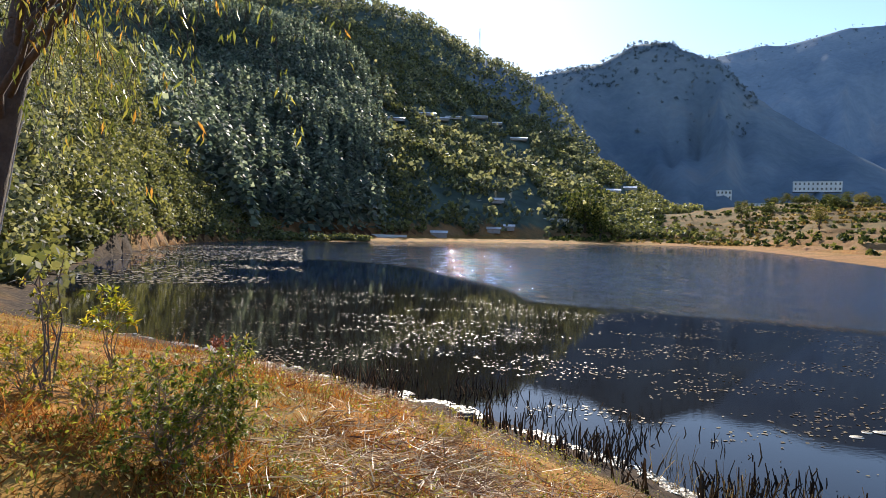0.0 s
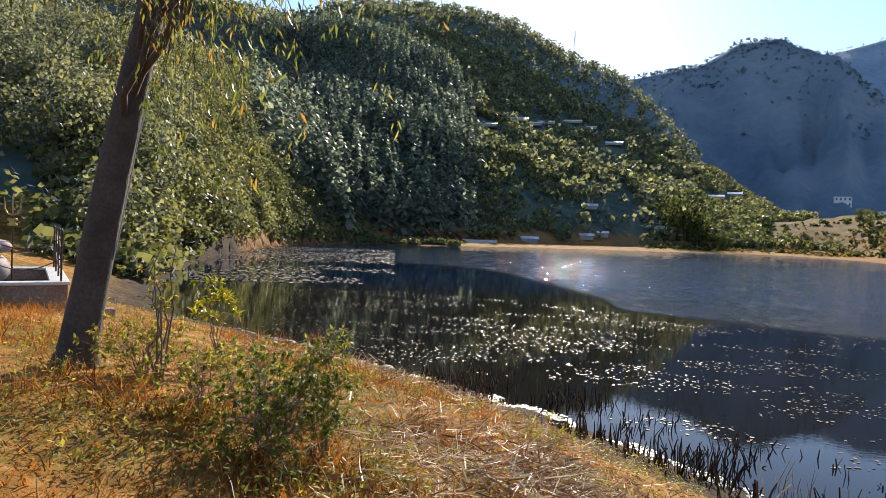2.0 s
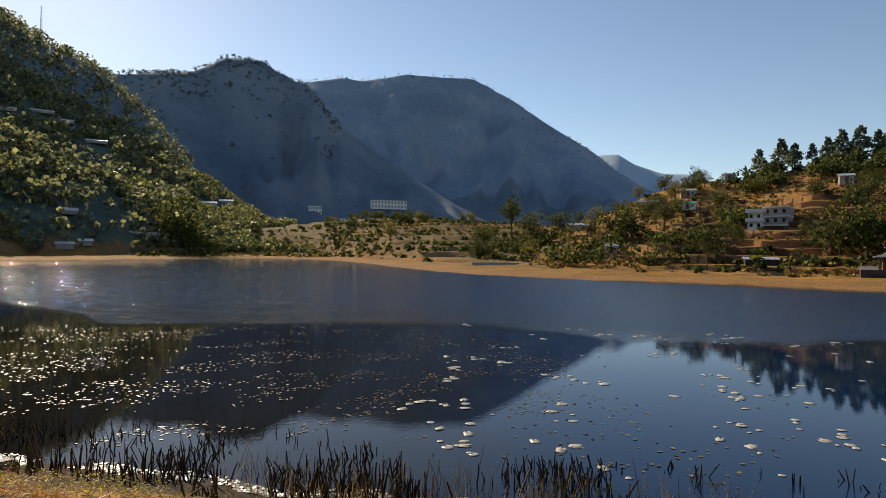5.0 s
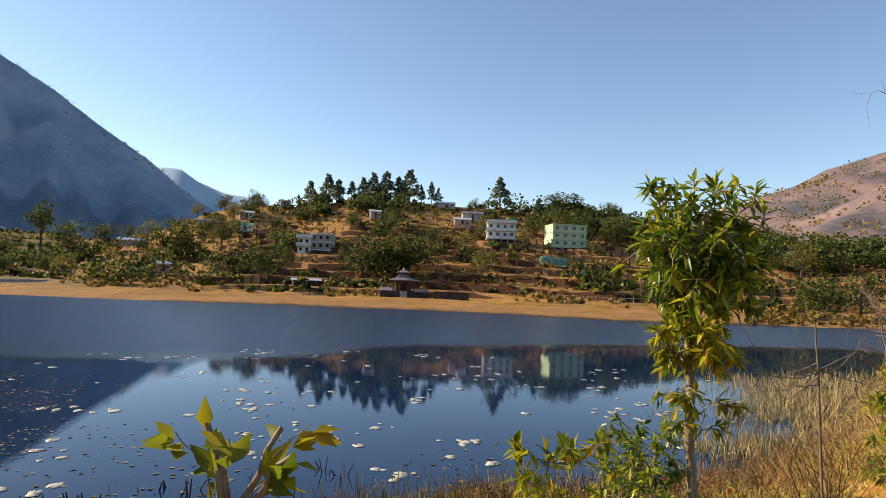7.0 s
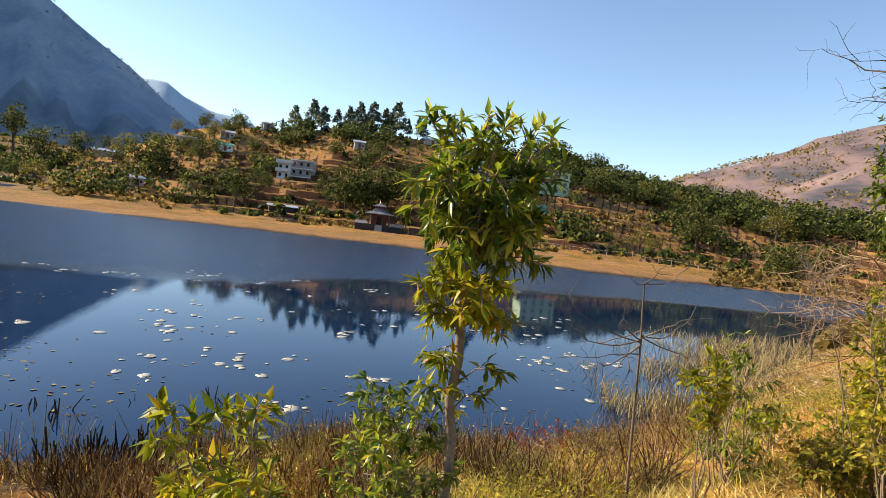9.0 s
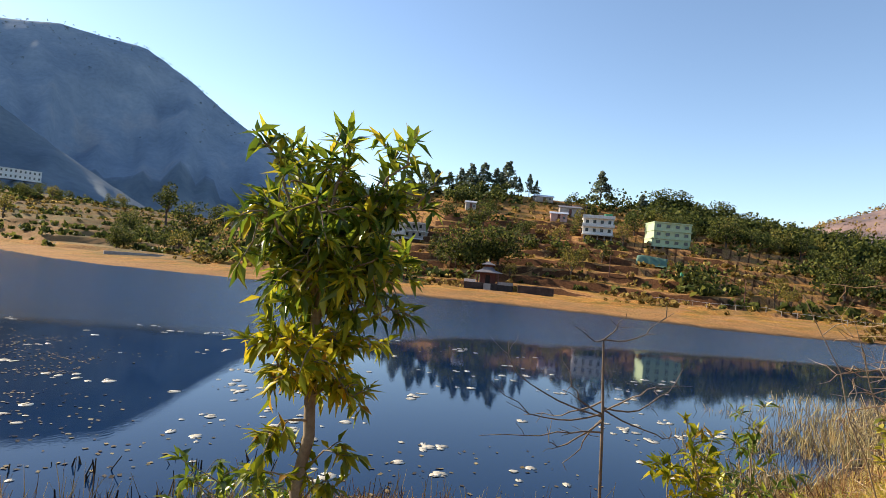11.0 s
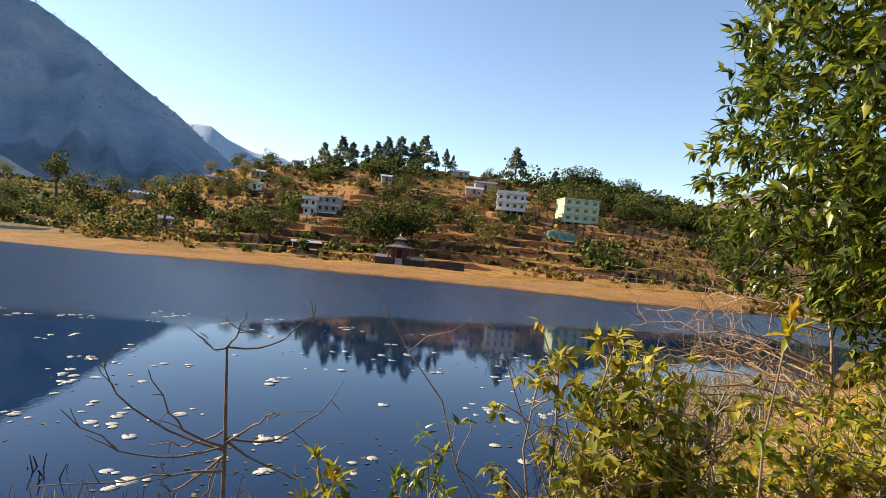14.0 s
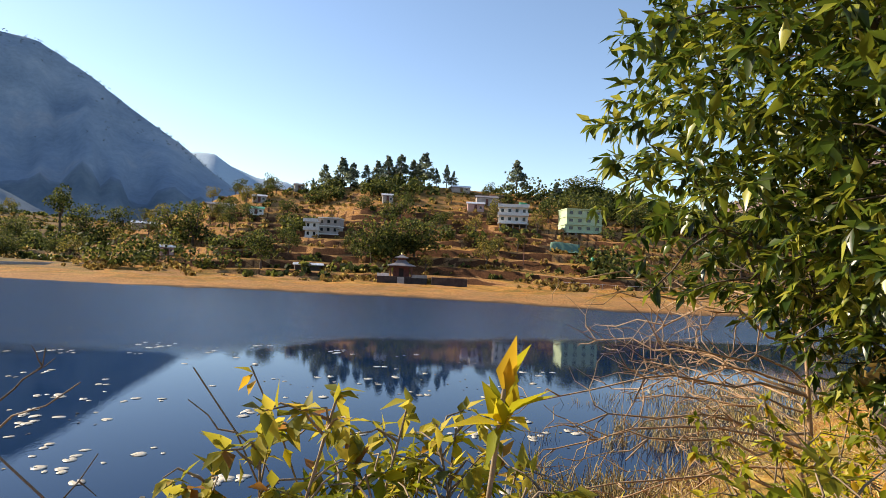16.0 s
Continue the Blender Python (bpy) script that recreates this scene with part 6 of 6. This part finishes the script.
# single broad-leaved trees: x, y, size against 10 m, kind
TREES = [(130.1, 42.6, 1.15, 0), (127, 46, .9, 0), (133, 38.5, .9, 0), (112.9, 64.0, .85, 1), (165.8, 54.4, .9, 2), (163, 58, .7, 2), (129.3, 21.2, .75, 3), (126.8, 91.8, 1.15, 2), (130, 96, 1.0, 2), (128, 99, 1.2, 2), (124.6, 32.8, .38, 3),
         (160.0, 170.3, 1.7, 4), (138.3, 136.4, 1.15, 1), (119.3, 192.3, .8, 3), (59.0, 252.5, 2.0, 0), (64, 246, 1.3, 1), (144.3, 129.3, 1.0, 1), (150, 122, .8, 3), (223.5, 7.6, .95, 0), (223.4, -8.3, .9, 1), (128.0, -16.3, .6, 3), (124.3, -18.4, .5, 3),
         (143.1, -29.6, .9, 1), (181.7, -8.9, .9, 0), (174.5, -57.0, 1.2, 0), (170, -62, 1.1, 1), (166, -52, .9, 3), (110, -38, .7, 0), (112, -44, .8, 1), (160, 15, .6, 3), (156, 30, .5, 3), (175, 14, .7, 1), (172, 28, .7, 3), (55.6, 262, 1.0, 3), (70, 238, .8, 1)]
_r = random.Random(12)
for _k in range(185):       # the wooded crest and the scattered trees of the slopes
    _a = _r.choice([_r.uniform(84, 118), _r.uniform(40, 62), _r.uniform(55, 118), _r.uniform(56, 100), _r.uniform(26, 42)])
    if _a > 84:
        _d = _r.uniform(178, 236)
    elif _a > 62:
        _d = _r.uniform(140, 225)
    elif _a > 40:
        _d = _r.uniform(150, 235)
    else:
        _d = _r.uniform(285, 420)
    _s = _r.uniform(.35, .85) if _a > 62 else _r.uniform(.32, .72)
    TREES.append((math.sin(radians(_a)) * _d, math.cos(radians(_a)) * _d, _s * (1.0 if _a > 84 or _a < 62 else 0.65), _r.choice([0, 1, 1, 2, 3])))
plant_copies([broad_tree(11, 10, 13, M_HILLTREE, 2000, 18, 0.12), broad_tree(12, 10, 10, M_HILLTREE, 950, 12), broad_tree(13, 10, 7, M_HILLTREE, 950, 12, 0.1), broad_tree(14, 10, 7.5, leaf_material("olive_tree_leaf", (0.05, 0.052, 0.014), (0.16, 0.145, 0.035), (0.34, 0.28, 0.07), 0.6, 0.5, None, 0.15), 800, 10, 0.3), broad_tree(15, 10, 5.5, M_HILLTREE, 900, 8, 0.45)],
             TREES, "trees across the lake", ["large spreading green tree across the lake", "rounded green tree on the terraces", "tall dense dark tree on the slope", "thin yellowing tree on the terraces", "slender tree with a round dark top"])


def bushes(name, label, seed, n, az0, az1, r0, r1, mat, size, per, keep, card=1.0):
    rng = np.random.default_rng(seed)
    a = np.radians(rng.uniform(az0, az1, n))
    r = np.sqrt(rng.uniform(r0 ** 2, r1 ** 2, n))
    x, y = np.sin(a) * r, np.cos(a) * r
    ok = keep(rng, x, y, np.degrees(a), r)
    x, y = x[ok], y[ok]
    k = len(x)
    s = size * rng.uniform(0.5, 1.5, k)
    z = ground(x, y)
    g = Geo()
    p = np.repeat(np.stack([x, y, z], 1), per, 0)
    ss = np.repeat(s, per)
    off = unit(rng.normal(0, 1, (k * per, 3))) * (rng.uniform(0.3, 1, (k * per, 1)))
    p = p + off * np.stack([ss, ss, ss * 0.6], 1) + np.stack([ss * 0, ss * 0, ss * 0.5], 1)
    d = rng.normal(0, 1, p.shape)
    up = unit(rng.normal(0, 1, p.shape) + [0, 0, 0.5])
    g.add(*scatter(CARD_V, CARD_F, p, frames_of(d, up), card * ss * rng.uniform(0.45, 0.85, len(ss))))
    tagged(part(name, g.mesh(name, mat), None), label, "bushes", kind="stuff")


bushes("hillside_scrub", "dry scrub and small bushes on the terraces", 401, 9500, 14, 120, 108, 300, M_SCRUB, 0.75, 11,
       lambda rng, x, y, az, r: (shore(x, y) > 9 + 16 * (az > 36)) & (fbm(x / 14, y / 14, 3) + rng.uniform(-0.3, 0.3, len(x)) > -0.08) & ~((az < 40) & (r < 235)))
bushes("hillside_bushes", "green bushes on the terraced hillside", 402, 8500, 10, 120, 116, 380, M_HILLTREE, 1.15, 14,
       lambda rng, x, y, az, r: (shore(x, y) > 12 + 17 * (az > 36)) & (fbm(x / 20 + 7, y / 20, 3) + rng.uniform(-0.1, 0.1, len(x)) + 0.3 * (az < 45) > np.where(az > 60, 0.24, 0.15)) & ((az > 40) | (r < 330)))
bushes("terrace_bushes", "dark bushes growing along the terrace edges", 405, 26000, 18, 118, 122, 330, M_HILLTREE, 0.8, 9,
       lambda rng, x, y, az, r: (shore(x, y) > 12 + 12 * (az > 36)) & (ground(x * (1 + 1.2 / r), y * (1 + 1.2 / r)) - ground(x, y) > 0.62) & (fbm(x / 16 + 3, y / 16, 3) > -0.12) & (rng.random(len(x)) < 0.42))
bushes("shore_bushes", "bushes along the near end of the lake", 403, 700, 104, 122, 30, 112, M_SCRUB, 0.6, 14, lambda rng, x, y, az, r: (shore(x, y) > 1.0))


# ---- woods on the mountains ----
def woods(name, label, seed, n, az0, az1, r0, r1, mat, height, wide, per, cone, keep, flat=0.5, size=9.0):
    """Many small trees as one mass: rounded or pointed crowns of clumps."""
    rng = np.random.default_rng(seed)
    a = np.radians(rng.uniform(az0, az1, n))
    r = np.sqrt(rng.uniform(r0 ** 2, r1 ** 2, n))
    x, y = np.sin(a) * r, np.cos(a) * r
    ok = keep(rng, x, y, np.degrees(a), r)
    x, y, r = x[ok], y[ok], r[ok]
    k = len(x)
    z = ground(x, y, False)
    h = height * rng.uniform(0.55, 1.25, k)
    hh, p = np.repeat(h, per), np.repeat(np.stack([x, y, z], 1), per, 0)
    m_ = k * per
    g = Geo()
    if cone:
        u = rng.uniform(0.08, 1, m_)
        rad = (1.05 - u) * wide * hh
        b = rng.uniform(0, 2 * np.pi, m_)
        off = np.stack([np.cos(b) * rad, np.sin(b) * rad, u * hh], 1)
        d = np.stack([np.cos(b), np.sin(b), rng.uniform(-1.2, -0.3, m_)], 1)
        up = np.stack([np.cos(b) * 0.5, np.sin(b) * 0.5, np.ones(m_)], 1)
        s = hh * rng.uniform(0.07, 0.13, m_) * (1.3 - 0.7 * u)
        sc = np.stack([s, s * 1.3, s], 1)
    else:
        e = unit(rng.normal(0, 1, (m_, 3))) * (rng.uniform(0.25, 1, (m_, 1)) ** 0.5)
        off = e * np.stack([wide * hh, wide * hh, hh * 0.42], 1) + np.stack([hh * 0, hh * 0, hh * flat], 1)
        d = rng.normal(0, 1, (m_, 3))
        up = unit(e + rng.normal(0, 0.5, (m_, 3)) + [0, 0, 0.3])
        s = np.minimum(hh * rng.uniform(0.16, 0.34, m_), size)
        sc = np.stack([s, s, s], 1)
    g.add(*scatter(CARD_V, CARD_F, p + off, frames_of(d, up), sc))
    tagged(part(name, g.mesh(name, mat), None), label, "woods", kind="stuff")


woods("crest_wood", "dark broad-leaved wood along the crest of the terraced hill", 510, 620, 81, 119, 192, 238, M_HILLTREE, 6.5, 0.42, 70, False,
      lambda rng, x, y, az, r: (rng.random(len(x)) < sstep(80, 90, az)) & (fbm(x / 10, y / 10, 2) > -0.2), size=0.7)
woods("slope_wood", "clusters of dark trees on the terraces", 511, 900, 34, 119, 124, 196, M_HILLTREE, 4.6, 0.45, 60, False,
      lambda rng, x, y, az, r: (fbm(x / 15 + 2, y / 15 + 8, 2) > np.where(az < 60, 0.2, np.where(az < 86, 0.30, 0.24))) & (shore(x, y) > 24), size=0.55)
woods("pine_understorey", "dark thicket under the hilltop pines", 512, 130, 62, 76, 200, 222, M_HILLTREE, 4.8, 0.5, 60, False,
      lambda rng, x, y, az, r: (np.abs(az - 64.5) < 1.6) | (np.abs(az - 70.5) < 2.6), size=0.6)


def on_a(x, y, az, r):
    z = ground(x, y, False)
    open_ = np.ones(x.shape, bool)
    for hx, hy, hw in ROOFS:      # cleared yards below the houses
        hr = math.hypot(hx, hy)
        side, ahead = (x * hy - y * hx) / hr, (x * hx + y * hy) / hr - hr
        open_ &= ~((np.abs(side) < hw * 0.75 + 2) & (ahead > -20) & (ahead < 8))
    return open_ & (hill(HILL_A, az, r, x, y, 120, 0.95) >= z - 0.6) & (z > 0.8)


def conifer_zone(az, r):
    return (az > -25) & (az < -6.5) & (r > 152) & (r < 420 - 6 * np.abs(az + 16))


woods("conifer_wood", "dense plantation of pointed conifers on the slope", 501, 4600, -27, -5, 152, 420, M_CONIFER, 12, 0.17, 25, True,
      lambda rng, x, y, az, r: conifer_zone(az + rng.normal(0, 1.0, len(x)), r) & on_a(x, y, az, r))
woods("lakeside_wood", "mixed broad-leaved wood above the lake", 502, 1800, -50, -20, 48, 260, M_LUSH, 5.0, 0.42, 100, False,
      lambda rng, x, y, az, r: on_a(x, y, az, r) & ~conifer_zone(az, r) & (rng.random(len(x)) < 1.2 - r / 300), size=0.38)
woods("shore_wood", "low light green trees standing along the left shore", 509, 900, -40, -19, 62, 140, M_LUSH, 4.2, 0.42, 60, False, lambda rng, x, y, az, r: on_a(x, y, az, r), size=0.36)
woods("left_wood", "dark mixed wood on the near slope", 507, 380, -64, -31, 46, 150, M_FOREST, 8.5, 0.30, 330, False, lambda rng, x, y, az, r: on_a(x, y, az, r) & (fbm(x / 9, y / 9, 2) > -0.22), size=0.32)
woods("shrubby_slope", "light green shrubby slope above the far shore", 503, 6000, -12, 26, 165, 470, M_LUSH, 5.0, 0.5, 24, False,
      lambda rng, x, y, az, r: on_a(x, y, az, r) & ~conifer_zone(az, r) & (fbm(x / 40, y / 40, 3) > -0.28), size=1.1)
woods("mountain_wood", "dark wooded mountain side", 504, 5400, -64, 14, 220, 700, M_FOREST, 9, 0.40, 14, False,
      lambda rng, x, y, az, r: on_a(x, y, az, r) & ~conifer_zone(az, r), size=1.8)
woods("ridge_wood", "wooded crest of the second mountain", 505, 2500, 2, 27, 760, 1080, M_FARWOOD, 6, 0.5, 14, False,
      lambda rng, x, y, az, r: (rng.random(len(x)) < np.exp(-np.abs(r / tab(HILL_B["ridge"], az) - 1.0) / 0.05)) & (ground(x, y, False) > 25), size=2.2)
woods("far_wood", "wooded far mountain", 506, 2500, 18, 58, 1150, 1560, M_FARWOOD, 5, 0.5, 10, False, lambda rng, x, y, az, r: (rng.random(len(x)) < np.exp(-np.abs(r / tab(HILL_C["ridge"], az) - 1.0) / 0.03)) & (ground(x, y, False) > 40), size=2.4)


woods("scrub_mountain", "thin scrub on the bare far mountain", 508, 3000, 94, 128, 480, 1450, M_SCRUB, 10, 0.5, 5, False, lambda rng, x, y, az, r: (ground(x, y, False) > 20) & (fbm(x / 60, y / 60, 3) > 0.0), size=3.0)
bushes("lakeside_bushes", "bushes along the wooded left shore", 404, 22000, -42, -6, 40, 215, M_LUSH, 1.15, 22,
       lambda rng, x, y, az, r: (shore(x, y) > 1.2) & (shore(x, y) < 14) & ((az < -16) | (fbm(x / 9, y / 9, 2) > 0)), 0.55)


# ---- the statue in its basin ----
M_BASIN = mottled("stained_cement", (0.27, 0.16, 0.11), (0.38, 0.26, 0.19), 1.8, 0.85, 0.3, 0.02, (0.10, 0.06, 0.04))
M_RIM = mottled("pale_tile_rim", (0.66, 0.62, 0.54), (0.76, 0.73, 0.66), 3, 0.5, 0.1, 0.005)
M_IRON = mottled("dark_painted_iron", (0.05, 0.035, 0.03), (0.10, 0.08, 0.07), 6, 0.5, 0.1, 0.002, metal=0.6)


def basin():
    ox, oy, turn = -10.15, 12.1, 43.0
    z0 = gz(ox, oy) - 0.35
    root = thing("statue_basin", "square cement basin with a pale tiled rim", "basin", at=(ox, oy, z0), turn=turn)
    W, D, H = 6.0, 4.6, 0.88        # runs to -x along the front, and back to +y
    t = 0.28
    boxed("front_wall", (-W, 0, 0, t, 0, H), M_BASIN, root)
    boxed("back_wall", (-W, 0, D - t, D, 0, H), M_BASIN, root)
    boxed("side_wall", (-t, 0, t + 0.002, D - t - 0.002, 0, H - 0.003), M_BASIN, root)
    boxed("far_side_wall", (-W, -W + t, t + 0.002, D - t - 0.002, 0, H - 0.003), M_BASIN, root)
    boxed("front_rim", (-W - 0.05, 0.05, -0.05, t + 0.05, H + 0.002, H + 0.07), M_RIM, root, bevel=0.012)
    boxed("side_rim", (-t - 0.05, 0.05, t + 0.053, D - t - 0.053, H + 0.002, H + 0.07), M_RIM, root, bevel=0.012)
    boxed("back_rim", (-W - 0.05, 0.05, D - t - 0.05, D + 0.05, H + 0.002, H + 0.07), M_RIM, root, bevel=0.012)
    boxed("basin_floor", (-W + t, -t, t, D - t, 0.3, H - 0.25), mottled("algae_green_water", (0.02, 0.05, 0.03), (0.04, 0.09, 0.05), 1.5, 0.15, 0.05, 0.01), root, "shallow green water")
    boxed("ledge", (-W, 0.9, -0.4, -0.052, 0, 0.36), M_BASIN, root, bevel=0.02)
    rail = thing("railing", "dark iron railing with curved bars round a basin", "railing", at=(ox, oy, z0 + H + 0.07), turn=turn)
    for px, py in ((-0.12, 0.12), (-1.5, 0.12), (-3.0, 0.12), (-4.5, 0.12), (-0.12, 1.5), (-0.12, 3.0), (-0.12, 4.4)):
        g = Geo()
        g.add(*tube([(px, py, 0), (px, py, 1.05), (px, py, 1.12), (px, py, 1.16)], [0.022, 0.022, 0.035, 0.008], 7))
        part("post", g.mesh("post", M_IRON), None, rail)
    for i, (a, b) in enumerate((((-0.12, 0.12), (-1.5, 0.12)), ((-1.5, 0.12), (-3.0, 0.12)), ((-0.12, 0.12), (-0.12, 1.5)), ((-0.12, 1.5), (-0.12, 3.0)), ((-3.0, 0.12), (-4.5, 0.12)))):
        for h0 in (0.95, 0.5):
            g = Geo()
            u = np.linspace(0, 1, 9)
            g.add(*tube(np.stack([a[0] + (b[0] - a[0]) * u, a[1] + (b[1] - a[1]) * u, h0 - 0.25 * np.sin(u * np.pi)], 1), np.full(9, 0.012), 5))
            part("bar", g.mesh("bar", M_IRON), None, rail)
    # the statue: one plain pale figure, seated on a rock
    m = Matrix(root.matrix_basis)
    bm = bmesh.new()

    def ball(c, s, flat=False):
        r = bmesh.ops.create_uvsphere(bm, u_segments=18, v_segments=12, radius=1)["verts"]
        for v in r:
            k = 1 + (0.10 * noise.noise(v.co * 2.3 + Vector(c)) if flat else 0)
            v.co = Vector((c[0] + v.co.x * s[0] * k, c[1] + v.co.y * s[1] * k, c[2] + v.co.z * s[2] * k))

    ball((0, 0, 0.25), (0.62, 0.55, 0.42), True)
    ball((0, -0.08, 0.72), (0.50, 0.42, 0.20))
    ball((-0.3, -0.2, 0.72), (0.26, 0.24, 0.15)), ball((0.3, -0.2, 0.72), (0.26, 0.24, 0.15))
    ball((0, 0.05, 1.05), (0.25, 0.18, 0.36))
    ball((-0.26, 0, 1.05), (0.085, 0.09, 0.26)), ball((0.26, 0, 1.05), (0.085, 0.09, 0.26))
    ball((0, 0.03, 1.52), (0.13, 0.14, 0.17)), ball((0, 0.08, 1.74), (0.075, 0.08, 0.11)), ball((0, 0.12, 1.38), (0.15, 0.10, 0.14))
    st = part("statue", bm, mottled("weathered_white_stone", (0.34, 0.27, 0.24), (0.48, 0.42, 0.39), 2.5, 0.75, 0.2, 0.01, (0.40, 0.20, 0.15)))
    for p in st.data.polygons:
        p.use_smooth = True
    st.matrix_basis = m @ pose(-1.75, 2.7, H - 0.12, 0, 0, 30) @ Matrix.Diagonal((1.15, 1.15, 1.15, 1))
    tagged(st, "pale stone statue of a seated figure on a rock", "statue")
    g = Geo()
    g.add(*tube([(0, 0, 0), (0, 0, 1.75)], [0.02, 0.018], 6))
    tri_ = thing("trident", "tall bronze trident standing in a basin", "trident")
    tri_.matrix_basis = m @ pose(-1.05, 2.7, H - 0.26)
    part("shaft", g.mesh("shaft", M_IRON), None, tri_)
    g = Geo()
    g.add(*tube([(-0.17, 0, 2.2), (-0.16, 0, 1.9), (-0.1, 0, 1.77), (0, 0, 1.74), (0.1, 0, 1.77), (0.16, 0, 1.9), (0.17, 0, 2.2)], [0.008, 0.018, 0.02, 0.02, 0.02, 0.018, 0.008], 6))
    g.add(*tube([(0, 0, 1.74), (0, 0, 2.05), (0, 0, 2.3)], [0.018, 0.024, 0.006], 6))
    part("prongs", g.mesh("prongs", material("bronze", (0.35, 0.26, 0.12), 0.4, 0.9)), None, tri_)
    g = Geo()
    g.add(*tube([(0, 0, 1.48), (0, 0, 1.52), (0, 0, 1.57), (0, 0, 1.62), (0, 0, 1.66)], [0.10, 0.12, 0.05, 0.12, 0.10], 10))
    part("drum", g.mesh("drum", material("brass", (0.45, 0.33, 0.12), 0.4, 0.9)), None, tri_, "small brass drum tied to the shaft")


basin()
